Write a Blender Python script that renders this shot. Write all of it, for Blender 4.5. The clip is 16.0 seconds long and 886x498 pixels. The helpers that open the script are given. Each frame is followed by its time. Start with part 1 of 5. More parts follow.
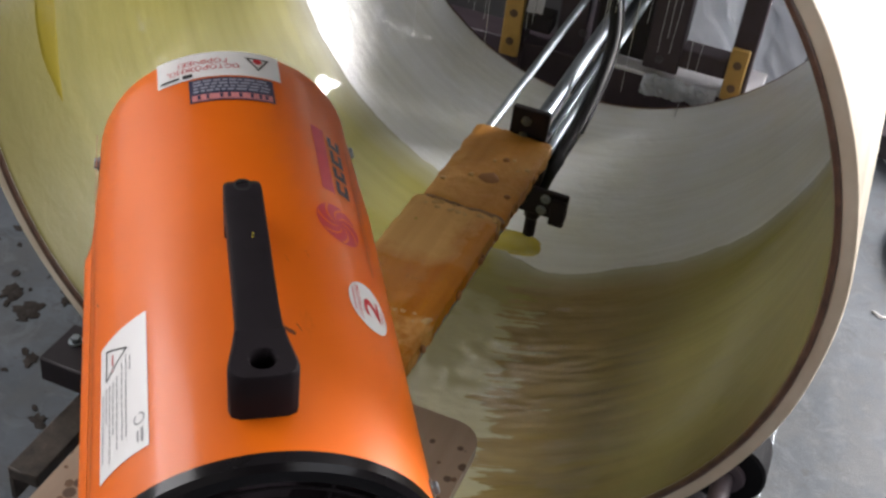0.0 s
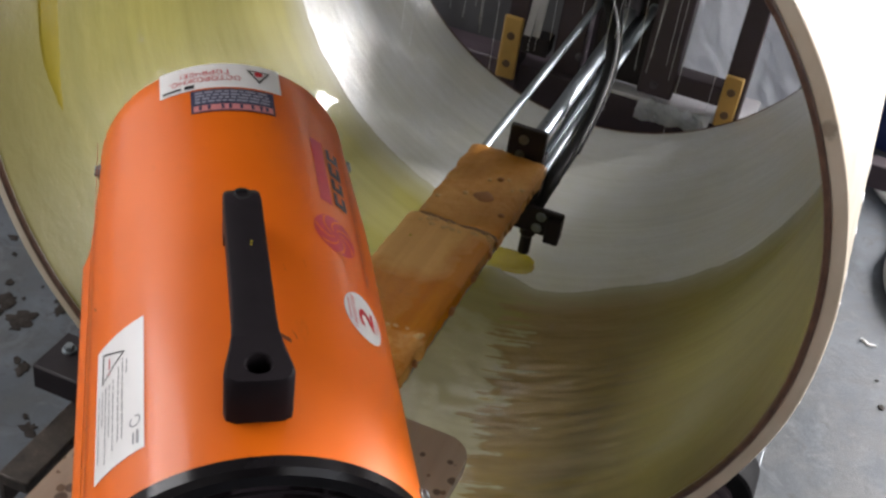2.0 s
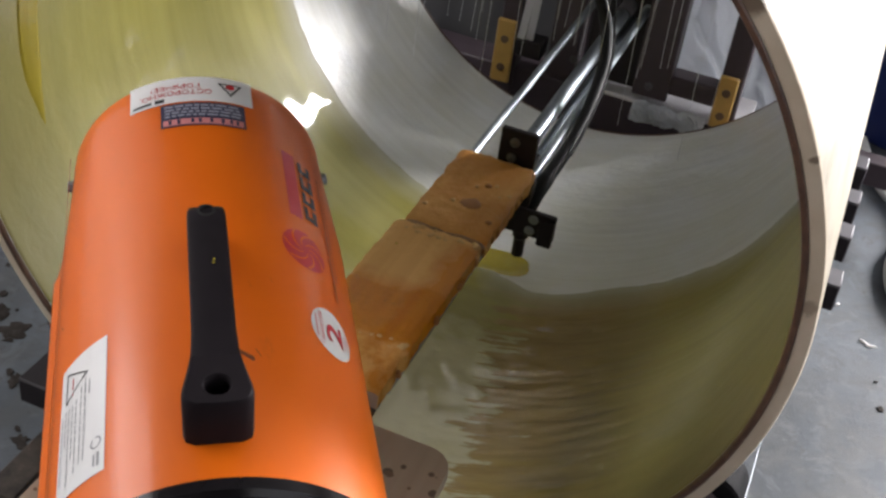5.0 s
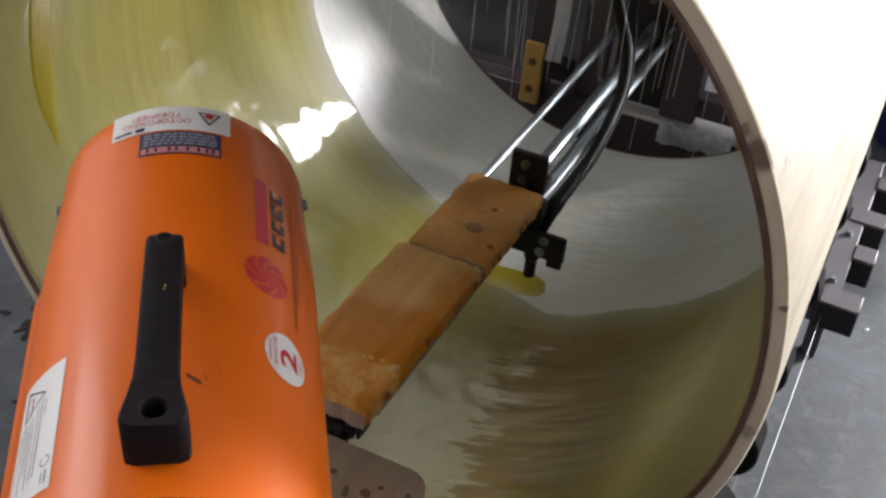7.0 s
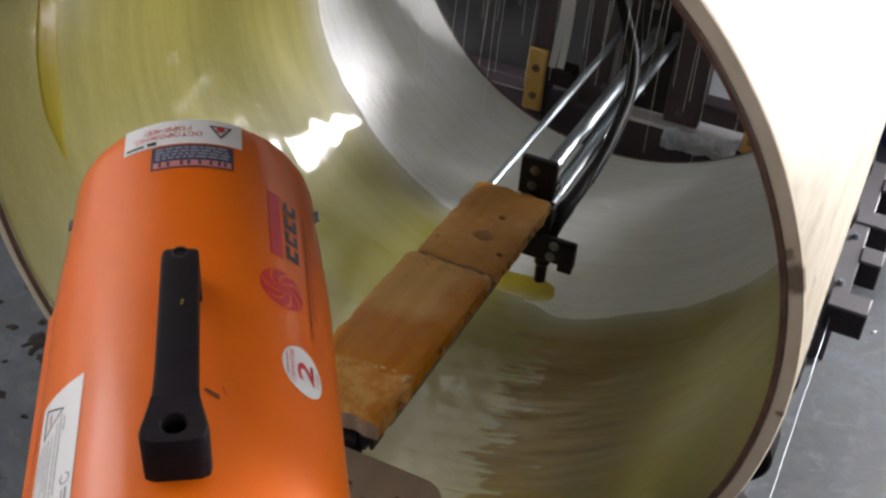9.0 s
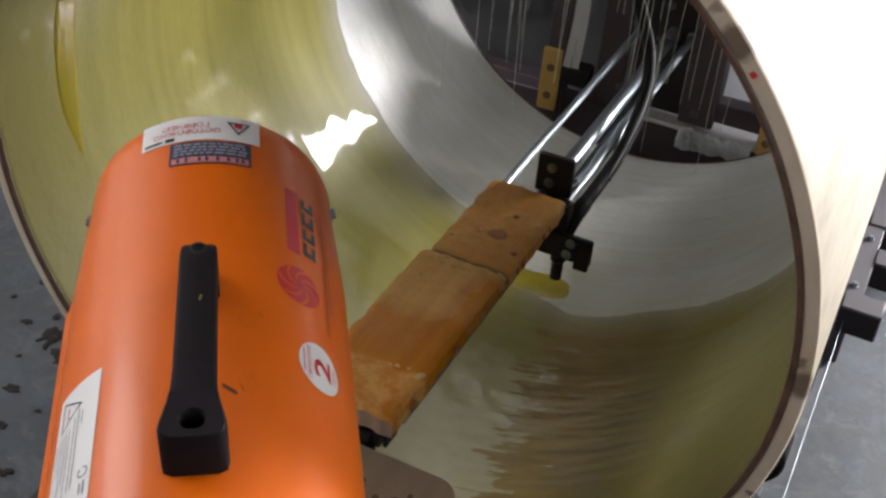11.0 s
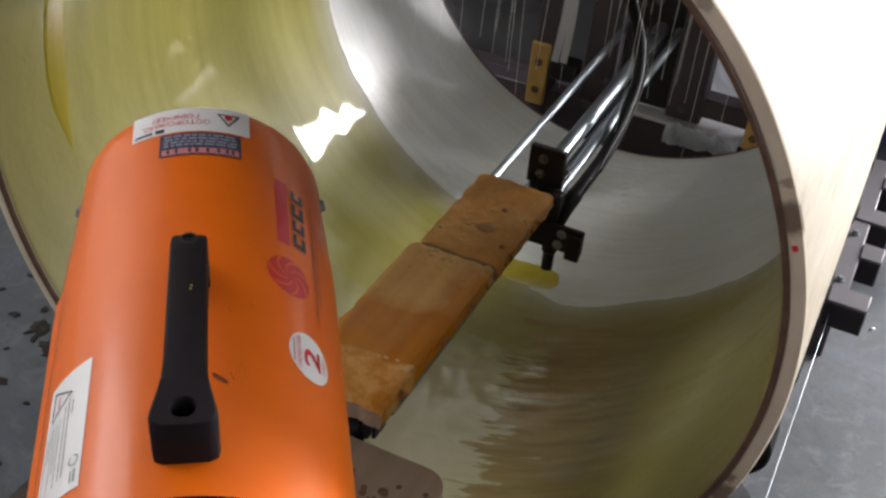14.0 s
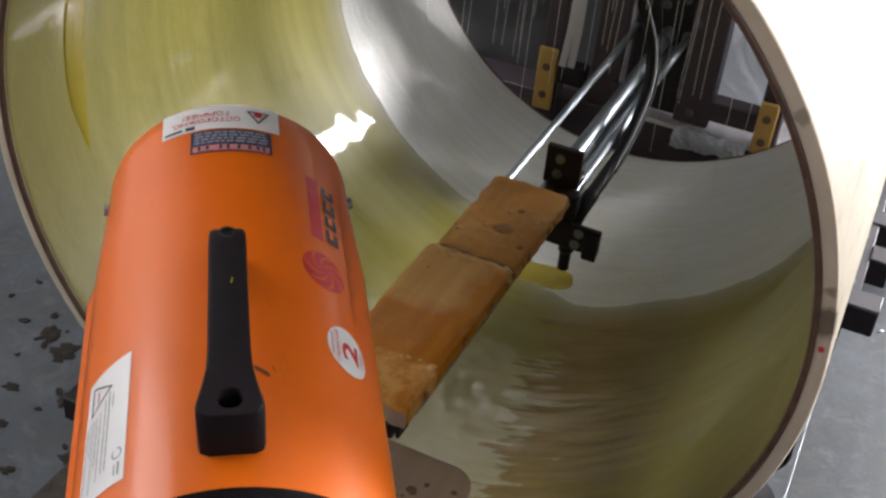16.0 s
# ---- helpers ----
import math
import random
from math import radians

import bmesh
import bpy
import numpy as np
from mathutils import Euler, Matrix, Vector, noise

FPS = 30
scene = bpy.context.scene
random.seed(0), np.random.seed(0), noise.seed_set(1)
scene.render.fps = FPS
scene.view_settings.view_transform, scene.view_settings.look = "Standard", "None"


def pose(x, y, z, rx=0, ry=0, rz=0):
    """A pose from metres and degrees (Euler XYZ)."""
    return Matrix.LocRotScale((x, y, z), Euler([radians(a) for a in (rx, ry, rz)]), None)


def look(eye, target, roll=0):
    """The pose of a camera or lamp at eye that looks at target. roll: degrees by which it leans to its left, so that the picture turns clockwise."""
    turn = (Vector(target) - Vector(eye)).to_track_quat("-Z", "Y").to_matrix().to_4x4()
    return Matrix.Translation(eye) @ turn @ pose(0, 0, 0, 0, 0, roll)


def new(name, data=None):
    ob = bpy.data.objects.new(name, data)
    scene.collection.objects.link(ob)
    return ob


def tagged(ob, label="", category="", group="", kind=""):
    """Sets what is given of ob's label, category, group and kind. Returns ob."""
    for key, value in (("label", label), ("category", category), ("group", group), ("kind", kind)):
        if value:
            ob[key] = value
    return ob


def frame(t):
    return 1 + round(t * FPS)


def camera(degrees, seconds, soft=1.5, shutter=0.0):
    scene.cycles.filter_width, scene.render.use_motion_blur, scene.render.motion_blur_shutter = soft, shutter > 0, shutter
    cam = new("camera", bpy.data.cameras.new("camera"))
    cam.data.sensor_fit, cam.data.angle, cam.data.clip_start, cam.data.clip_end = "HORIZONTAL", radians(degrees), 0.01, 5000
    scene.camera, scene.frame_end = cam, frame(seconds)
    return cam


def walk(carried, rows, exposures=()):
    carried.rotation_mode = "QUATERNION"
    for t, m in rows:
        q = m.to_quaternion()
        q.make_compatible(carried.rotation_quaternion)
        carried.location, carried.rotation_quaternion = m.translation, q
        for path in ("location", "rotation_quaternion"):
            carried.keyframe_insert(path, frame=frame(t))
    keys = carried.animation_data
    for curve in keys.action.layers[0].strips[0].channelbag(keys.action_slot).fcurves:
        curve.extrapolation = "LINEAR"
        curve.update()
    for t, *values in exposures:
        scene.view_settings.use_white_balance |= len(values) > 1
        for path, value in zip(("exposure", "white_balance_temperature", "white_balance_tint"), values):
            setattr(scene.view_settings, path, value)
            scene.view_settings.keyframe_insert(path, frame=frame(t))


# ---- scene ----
cam = camera(40.9, 16.0, soft=2.6)
ROWS = [
    (0.0, pose(0.4178, -0.9922, 1.4534, 52.798, -6.271, 21.996)),
    (0.5, pose(0.4198, -1.0010, 1.4572, 53.725, -6.577, 22.265)),
    (1.0, pose(0.4213, -1.0052, 1.4585, 54.156, -6.716, 21.977)),
    (1.5, pose(0.4217, -1.0060, 1.4507, 54.365, -7.352, 22.193)),
    (2.0, pose(0.4210, -1.0087, 1.4544, 53.868, -7.517, 22.414)),
    (2.5, pose(0.4157, -1.0024, 1.4494, 53.471, -7.651, 22.194)),
    (3.0, pose(0.4172, -0.9967, 1.4470, 53.530, -7.675, 21.598)),
    (3.5, pose(0.4133, -0.9967, 1.4535, 53.643, -8.114, 21.764)),
    (4.0, pose(0.4140, -0.9921, 1.4523, 53.745, -8.070, 21.663)),
    (6.5, pose(0.5321, -0.9582, 1.4915, 54.004, -4.263, 24.821)),
    (7.0, pose(0.5433, -0.9505, 1.4960, 54.199, -5.011, 25.738)),
    (7.5, pose(0.5473, -0.9519, 1.4963, 54.475, -4.563, 25.380)),
    (8.0, pose(0.5439, -0.9512, 1.4935, 54.288, -4.439, 24.702)),
    (8.5, pose(0.5368, -0.9541, 1.4973, 54.318, -4.411, 25.074)),
    (9.0, pose(0.5294, -0.9535, 1.4971, 54.535, -4.373, 25.256)),
    (11.5, pose(0.5245, -0.9579, 1.4962, 54.381, -4.511, 26.013)),
    (12.0, pose(0.5273, -0.9579, 1.4944, 54.312, -4.522, 25.966)),
    (12.5, pose(0.5285, -0.9597, 1.4962, 54.253, -4.627, 25.742)),
    (13.0, pose(0.5288, -0.9626, 1.4948, 54.291, -4.824, 25.678)),
    (13.5, pose(0.5293, -0.9638, 1.4959, 54.232, -4.908, 25.655)),
    (14.0, pose(0.5265, -0.9652, 1.4969, 54.269, -4.947, 25.529)),
    (14.5, pose(0.5252, -0.9657, 1.4995, 54.469, -4.988, 25.900)),
    (15.0, pose(0.5265, -0.9650, 1.4987, 54.548, -4.926, 25.823)),
    (15.5, pose(0.5216, -0.9686, 1.4960, 54.589, -4.933, 25.847)),
    (16.0, pose(0.4953, -0.9909, 1.4806, 54.909, -5.008, 24.976)),
]
walk(cam, ROWS, exposures=[(0.0, 0.26), (1.0, 0.21), (4.0, 0.21), (6.5, 0.0), (7.0, -0.02), (7.5, -0.11), (8.5, -0.13), (9.0, -0.02), (12.5, 0.03), (15.5, 0.03), (16.0, 0.05)])

H = 0.72          # height of the drum's axis over the floor
R_IN, R_LAM, R_OUT, LENGTH = 0.500, 0.506, 0.5230, 1.2235
TURN = 6.8        # degrees a second, clockwise seen from the front
PI = math.pi

# ---------------------------------------------------------------- light
world = bpy.data.worlds.new("world")
scene.world = world
world.use_nodes = True
wn = world.node_tree
sky = wn.nodes.new("ShaderNodeTexSky")
sky.sky_type, sky.sun_disc = "NISHITA", False
sky.sun_elevation, sky.sun_rotation = radians(35), radians(60)
wn.links.new(sky.outputs[0], wn.nodes["Background"].inputs[0])
wn.nodes["Background"].inputs[1].default_value = 0.12


def area(name, eye, target, w, h, power, colour):
    d = bpy.data.lights.new(name, "AREA")
    d.shape, d.size, d.size_y, d.energy, d.color = "RECTANGLE", w, h, power, colour
    ob = new(name, d)
    ob.matrix_world = look(eye, target)
    return ob


DAY = (1.0, 0.968, 0.975)
area("window_light", (4.02, 5.52, 2.05), (3.0, 4.82, 1.9), 1.12, 2.2, 820, DAY)
area("window_light", (4.02, 6.88, 2.05), (3.0, 6.18, 1.9), 1.30, 2.2, 900, DAY)
area("window_light", (4.02, 2.3, 2.8), (3.0, 2.1, 2.3), 3.0, 1.8, 72, DAY)
area("window_light", (4.02, -2.4, 2.8), (3.0, -2.4, 2.3), 2.6, 1.8, 28, DAY)
area("window_light", (-4.02, -1.0, 2.9), (-3.0, -1.0, 2.5), 3.0, 1.8, 126, DAY)


# ---------------------------------------------------------------- materials
class Mat:
    """A procedural material with short ways to add nodes."""

    def __init__(self, name, colour=(0.5, 0.5, 0.5), rough=0.5, metal=0.0, spec=0.5, coat=0.0):
        self.m = bpy.data.materials.new(name)
        self.m.use_nodes = True
        self.t = self.m.node_tree
        self.b = self.t.nodes["Principled BSDF"]
        self.set("Base Color", (*colour, 1))
        self.set("Roughness", rough)
        self.set("Metallic", metal)
        self.set("Specular IOR Level", spec)
        if coat:
            self.set("Coat Weight", coat)
            self.set("Coat Roughness", 0.06)

    def set(self, key, value):
        self.b.inputs[key].default_value = value

    def node(self, kind, **props):
        n = self.t.nodes.new(kind)
        for k, v in props.items():
            n.inputs[k].default_value = v
        return n

    def link(self, a, b):
        self.t.links.new(a, b)

    def coords(self, kind="Object", scale=(1, 1, 1), turn=(0, 0, 0)):
        tc = self.t.nodes.new("ShaderNodeTexCoord")
        mp = self.t.nodes.new("ShaderNodeMapping")
        mp.inputs["Scale"].default_value = scale
        mp.inputs["Rotation"].default_value = turn
        self.link(tc.outputs[kind], mp.inputs["Vector"])
        return mp.outputs["Vector"]

    def noise(self, vec, scale, detail=4.0, rough=0.55, distort=0.0):
        n = self.node("ShaderNodeTexNoise", Scale=scale, Detail=detail, Roughness=rough, Distortion=distort)
        self.link(vec, n.inputs["Vector"])
        return n.outputs["Fac"]

    def ramp(self, fac, stops, smooth=False):
        r = self.t.nodes.new("ShaderNodeValToRGB")
        e = r.color_ramp.elements
        while len(e) < len(stops):
            e.new(0.5)
        for el, (p, c) in zip(e, stops):
            el.position = p
            el.color = (*c, 1) if len(c) == 3 else c
        if smooth:
            r.color_ramp.interpolation = "EASE"
        self.link(fac, r.inputs["Fac"])
        return r.outputs["Color"]

    def mix(self, fac, a, b, mode="MIX"):
        n = self.t.nodes.new("ShaderNodeMix")
        n.data_type, n.blend_type = "RGBA", mode
        for val, sock in ((fac, n.inputs[0]), (a, n.inputs[6]), (b, n.inputs[7])):
            if isinstance(val, (int, float)):
                sock.default_value = val
            elif isinstance(val, tuple):
                sock.default_value = (*val, 1)
            else:
                self.link(val, sock)
        return n.outputs[2]

    def math(self, op, a, b=0.0):
        n = self.t.nodes.new("ShaderNodeMath")
        n.operation = op
        for val, sock in ((a, n.inputs[0]), (b, n.inputs[1])):
            if isinstance(val, (int, float)):
                sock.default_value = val
            else:
                self.link(val, sock)
        return n.outputs[0]

    def colour(self, sock):
        self.link(sock, self.b.inputs["Base Color"])
        return self

    def rough(self, sock):
        self.link(sock, self.b.inputs["Roughness"])
        return self

    def bump(self, height, strength=0.3, distance=0.002):
        n = self.node("ShaderNodeBump", Strength=strength, Distance=distance)
        self.link(height, n.inputs["Height"])
        self.link(n.outputs["Normal"], self.b.inputs["Normal"])
        return self


def simple(name, colour, rough=0.5, metal=0.0, vary=0.25, scale=30, bump=0.15, coat=0.0, spec=0.5):
    m = Mat(name, colour, rough, metal, spec, coat)
    v = m.coords()
    f = m.noise(v, scale, 5)
    g = m.noise(v, scale * 0.13, 3)
    lo = tuple(c * (1 - vary) for c in colour)
    hi = tuple(min(1, c * (1 + vary)) for c in colour)
    m.colour(m.mix(m.math("MULTIPLY", f, g), lo, hi) if vary > 0.6 else m.ramp(m.math("MULTIPLY_ADD", f, 0.5), [(0.0, lo), (1.0, hi)]))
    m.rough(m.ramp(g, [(0.3, (max(0, rough - 0.1),) * 3), (0.7, (min(1, rough + 0.12),) * 3)]))
    if bump:
        m.bump(f, bump, 0.001)
    return m.m


def m_orange():
    m = Mat("orange_enamel", (0.78, 0.15, 0.005), 0.38, 0, 0.24, 0.24)
    v = m.coords()
    big = m.noise(v, 6, 4)
    fine = m.noise(v, 90, 3)
    c = m.ramp(big, [(0.3, (0.76, 0.138, 0.004)), (0.7, (0.84, 0.162, 0.006))])
    grime = m.ramp(m.noise(m.coords(scale=(1, 0.35, 1)), 38, 6, 0.7), [(0.66, (0, 0, 0)), (0.8, (1, 1, 1))])
    m.colour(m.mix(m.math("MULTIPLY", grime, 0.35), c, (0.28, 0.09, 0.02)))
    m.rough(m.ramp(big, [(0.3, (0.34,) * 3), (0.7, (0.44,) * 3)]))
    m.set("Coat Roughness", 0.14)
    return m.bump(m.math("ADD", m.math("MULTIPLY", fine, 0.15), m.math("MULTIPLY", big, 3.0)), 0.12, 0.0012).m


def m_shell():
    """Outside of the drum: pale glass-fibre with faint lengthwise marks."""
    m = Mat("pale_laminate", (0.74, 0.68, 0.55), 0.55)
    v = m.coords(scale=(1, 0.18, 1))
    a = m.noise(v, 26, 6, 0.65)
    b = m.noise(m.coords(), 5, 4)
    c = m.ramp(a, [(0.3, (0.29, 0.25, 0.175)), (0.5, (0.45, 0.40, 0.31)), (0.75, (0.53, 0.485, 0.395))])
    st = m.ramp(m.noise(m.coords(scale=(1, 0.45, 1)), 17, 7, 0.75), [(0.635, (0, 0, 0)), (0.69, (1, 1, 1))])
    c = m.mix(m.math("MULTIPLY", st, 0.75), c, (0.20, 0.195, 0.185))
    m.colour(m.mix(m.math("MULTIPLY", b, 0.3), c, (0.52, 0.45, 0.31)))
    return m.bump(a, 0.2, 0.002).m


def m_edge():
    m = Mat("cut_laminate_edge", (0.46, 0.36, 0.25), 0.75)
    v = m.coords()
    a = m.noise(v, 9, 5, 0.6)
    f = m.noise(v, 120, 4, 0.7)
    c = m.ramp(a, [(0.35, (0.50, 0.42, 0.30)), (0.62, (0.60, 0.52, 0.40))])
    d = m.ramp(m.noise(v, 14, 6, 0.7), [(0.66, (0, 0, 0)), (0.72, (1, 1, 1))])
    c = m.mix(m.math("MULTIPLY", d, 0.45), c, (0.20, 0.12, 0.07))
    # dried resin stains, each at its own place on the ring
    rag = m.math("MULTIPLY", m.math("SUBTRACT", m.noise(v, 60, 5, 0.65), 0.5), 0.022)
    for phi, rad, size, deep in ((-27.9, 0.514, 0.024, 0.85), (12.6, 0.515, 0.022, 0.85), (9.6, 0.511, 0.010, 0.7), (-31.8, 0.516, 0.009, 0.6), (30.5, 0.519, 0.006, 0.8), (-75.0, 0.515, 0.007, 0.8), (-52.0, 0.516, 0.010, 0.5), (48.0, 0.513, 0.012, 0.5), (-100.0, 0.515, 0.014, 0.5)):
        n = m.t.nodes.new("ShaderNodeVectorMath")
        n.operation = "DISTANCE"
        m.link(v, n.inputs[0])
        n.inputs[1].default_value = (rad * math.sin(radians(phi)), 0.0, rad * math.cos(radians(phi)))
        k = m.math("DIVIDE", m.math("ADD", n.outputs["Value"], rag), size)
        c = m.mix(m.math("MULTIPLY", m.ramp(k, [(0.45, (1, 1, 1)), (0.98, (0, 0, 0))], True), deep), c, (0.105, 0.066, 0.040))
    m.colour(c)
    return m.bump(f, 0.35, 0.0015).m


def m_brown():
    m = Mat("brown_resin_rim", (0.085, 0.045, 0.03), 0.4)
    f = m.noise(m.coords(), 45, 5, 0.7)
    m.colour(m.ramp(f, [(0.3, (0.05, 0.026, 0.018)), (0.7, (0.14, 0.075, 0.045))]))
    return m.bump(f, 0.4, 0.002).m


def m_mat():
    """Glass mat inside the drum: grey-white, blotchy, combed round the axis."""
    m = Mat("glass_mat", (0.55, 0.55, 0.50), 0.42, 0, 0.6, 0.8)
    m.set("Coat Roughness", 0.42)
    uv = m.coords("UV")
    comb = m.noise(m.coords("UV", (2.2, 55, 1)), 1.0, 5, 0.6)
    blot = m.noise(uv, 7.5, 5, 0.6)
    c = m.ramp(comb, [(0.25, (0.51, 0.515, 0.47)), (0.75, (0.65, 0.655, 0.61))])
    c = m.mix(m.ramp(blot, [(0.38, (0, 0, 0)), (0.62, (1, 1, 1))]), c, m.ramp(comb, [(0.2, (0.55, 0.56, 0.56)), (0.8, (0.70, 0.72, 0.73))]))
    m.colour(c)
    m.rough(m.ramp(blot, [(0.35, (0.30,) * 3), (0.65, (0.46,) * 3)]))
    return m.bump(m.math("ADD", m.math("MULTIPLY", comb, 0.25), m.math("MULTIPLY", blot, 2.2)), 0.45, 0.008).m


def m_resin():
    """Wet resin: olive yellow, glossy, combed round the axis, browner at the bottom, with a painted pale reflection."""
    m = Mat("wet_resin", (0.40, 0.36, 0.12), 0.44, 0, 0.20, 0.50)
    m.set("Coat Roughness", 0.045)
    m.set("Coat IOR", 1.5)
    uv = m.coords("UV")
    comb = m.noise(m.coords("UV", (1.3, 30, 1)), 1.0, 5, 0.55)
    wide = m.noise(m.coords("UV", (0.7, 6, 1)), 1.0, 4, 0.5)
    c = m.ramp(comb, [(0.25, (0.220, 0.197, 0.040)), (0.75, (0.330, 0.297, 0.080))])
    c = m.mix(m.ramp(wide, [(0.35, (0, 0, 0)), (0.65, (0.5, 0.5, 0.5))]), c, (0.255, 0.230, 0.048))
    sep = m.t.nodes.new("ShaderNodeSeparateXYZ")
    m.link(uv, sep.inputs[0])
    su, sv = sep.outputs[0], sep.outputs[1]
    # greyer olive towards the front edge
    front_grey = m.ramp(m.math("ADD", sv, m.math("MULTIPLY", comb, 0.12)), [(0.10, (0.75, 0.75, 0.75)), (0.42, (0, 0, 0))])
    c = m.mix(front_grey, c, (0.205, 0.185, 0.074))
    # along the lowest part the brown holds deep resin and its dark reflection; fingers bound it
    fingers = m.math("MULTIPLY", m.math("SUBTRACT", m.noise(m.coords("UV", (5.5, 52, 1)), 1.0, 4, 0.6), 0.5), 0.34)
    lobes = m.math("MULTIPLY", m.math("SUBTRACT", m.noise(m.coords("UV", (15, 24, 1)), 1.0, 3, 0.55), 0.5), 0.16)
    ub = m.math("ADD", m.math("MULTIPLY", sv, 0.17), m.math("ADD", 1.385, m.math("ADD", fingers, lobes)))
    inside = m.math("SUBTRACT", ub, su)
    left = m.ramp(m.math("ADD", m.math("MULTIPLY", inside, 10.0), 0.5), [(0.42, (0, 0, 0)), (0.60, (1, 1, 1))])
    fade = m.ramp(m.math("DIVIDE", m.math("SUBTRACT", m.math("ADD", su, m.math("MULTIPLY", fingers, 0.5)), 1.06), 0.32), [(0.0, (0, 0, 0)), (1.0, (1, 1, 1))], True)
    far = m.ramp(m.math("ADD", sv, m.math("MULTIPLY", lobes, 0.4)), [(0.585, (1, 1, 1)), (0.65, (0, 0, 0))])
    deep = m.math("MULTIPLY", m.math("MULTIPLY", left, fade), far)
    brown = m.ramp(m.noise(m.coords("UV", (7, 40, 1)), 1.0, 5, 0.65), [(0.35, (0.235, 0.155, 0.046)), (0.65, (0.335, 0.240, 0.085))])
    c = m.mix(m.math("MULTIPLY", deep, 0.92), c, brown)
    # pale grey reflection put into the colour beside the brown
    near = m.ramp(m.math("ADD", sv, m.math("MULTIPLY", lobes, 0.8)), [(0.43, (1, 1, 1)), (0.49, (0, 0, 0))])
    reach = m.math("MULTIPLY", m.math("SUBTRACT", 1.86, su), 5.0)
    sheen = m.math("MULTIPLY", m.math("MULTIPLY", m.math("SUBTRACT", 1.0, left), near), m.math("MINIMUM", m.math("MAXIMUM", reach, 0.0), 1.0))
    sheen = m.math("MULTIPLY", sheen, m.math("GREATER_THAN", su, 1.15))
    c = m.mix(m.math("MULTIPLY", sheen, 0.75), c, (0.54, 0.51, 0.34))
    # the coat thins out over the glass mat towards its ragged end
    at = m.t.nodes.new("ShaderNodeAttribute")
    at.attribute_name = "to_end"
    frayed = m.math("ADD", at.outputs["Fac"], m.math("MULTIPLY", m.math("SUBTRACT", m.noise(m.coords("UV", (5, 60, 1)), 1.0, 5, 0.65), 0.5), 0.022))
    thin = m.ramp(frayed, [(0.0, (0.98, 0.98, 0.98)), (0.025, (0.5, 0.5, 0.5)), (0.075, (0, 0, 0))])
    m.colour(m.mix(m.math("MULTIPLY", thin, 0.9), c, (0.45, 0.435, 0.35)))
    blob = m.noise(m.coords("UV", (26, 34, 1)), 1.0, 3, 0.5, 0.5)
    chip = m.noise(m.coords("UV", (48, 62, 1)), 1.0, 2, 0.5, 0.8)
    h = m.math("ADD", m.math("MULTIPLY", comb, 0.3), m.math("ADD", m.math("MULTIPLY", blob, 0.95), m.math("MULTIPLY", chip, 0.30)))
    return m.bump(h, 0.36, 0.003).m


def m_yellow():
    m = Mat("clear_yellow_resin", (0.52, 0.43, 0.03), 0.07, 0, 0.5, 0.8)
    f = m.noise(m.coords(), 30, 4)
    m.colour(m.ramp(f, [(0.3, (0.36, 0.29, 0.020)), (0.7, (0.45, 0.37, 0.04))]))
    return m.bump(f, 0.1, 0.002).m


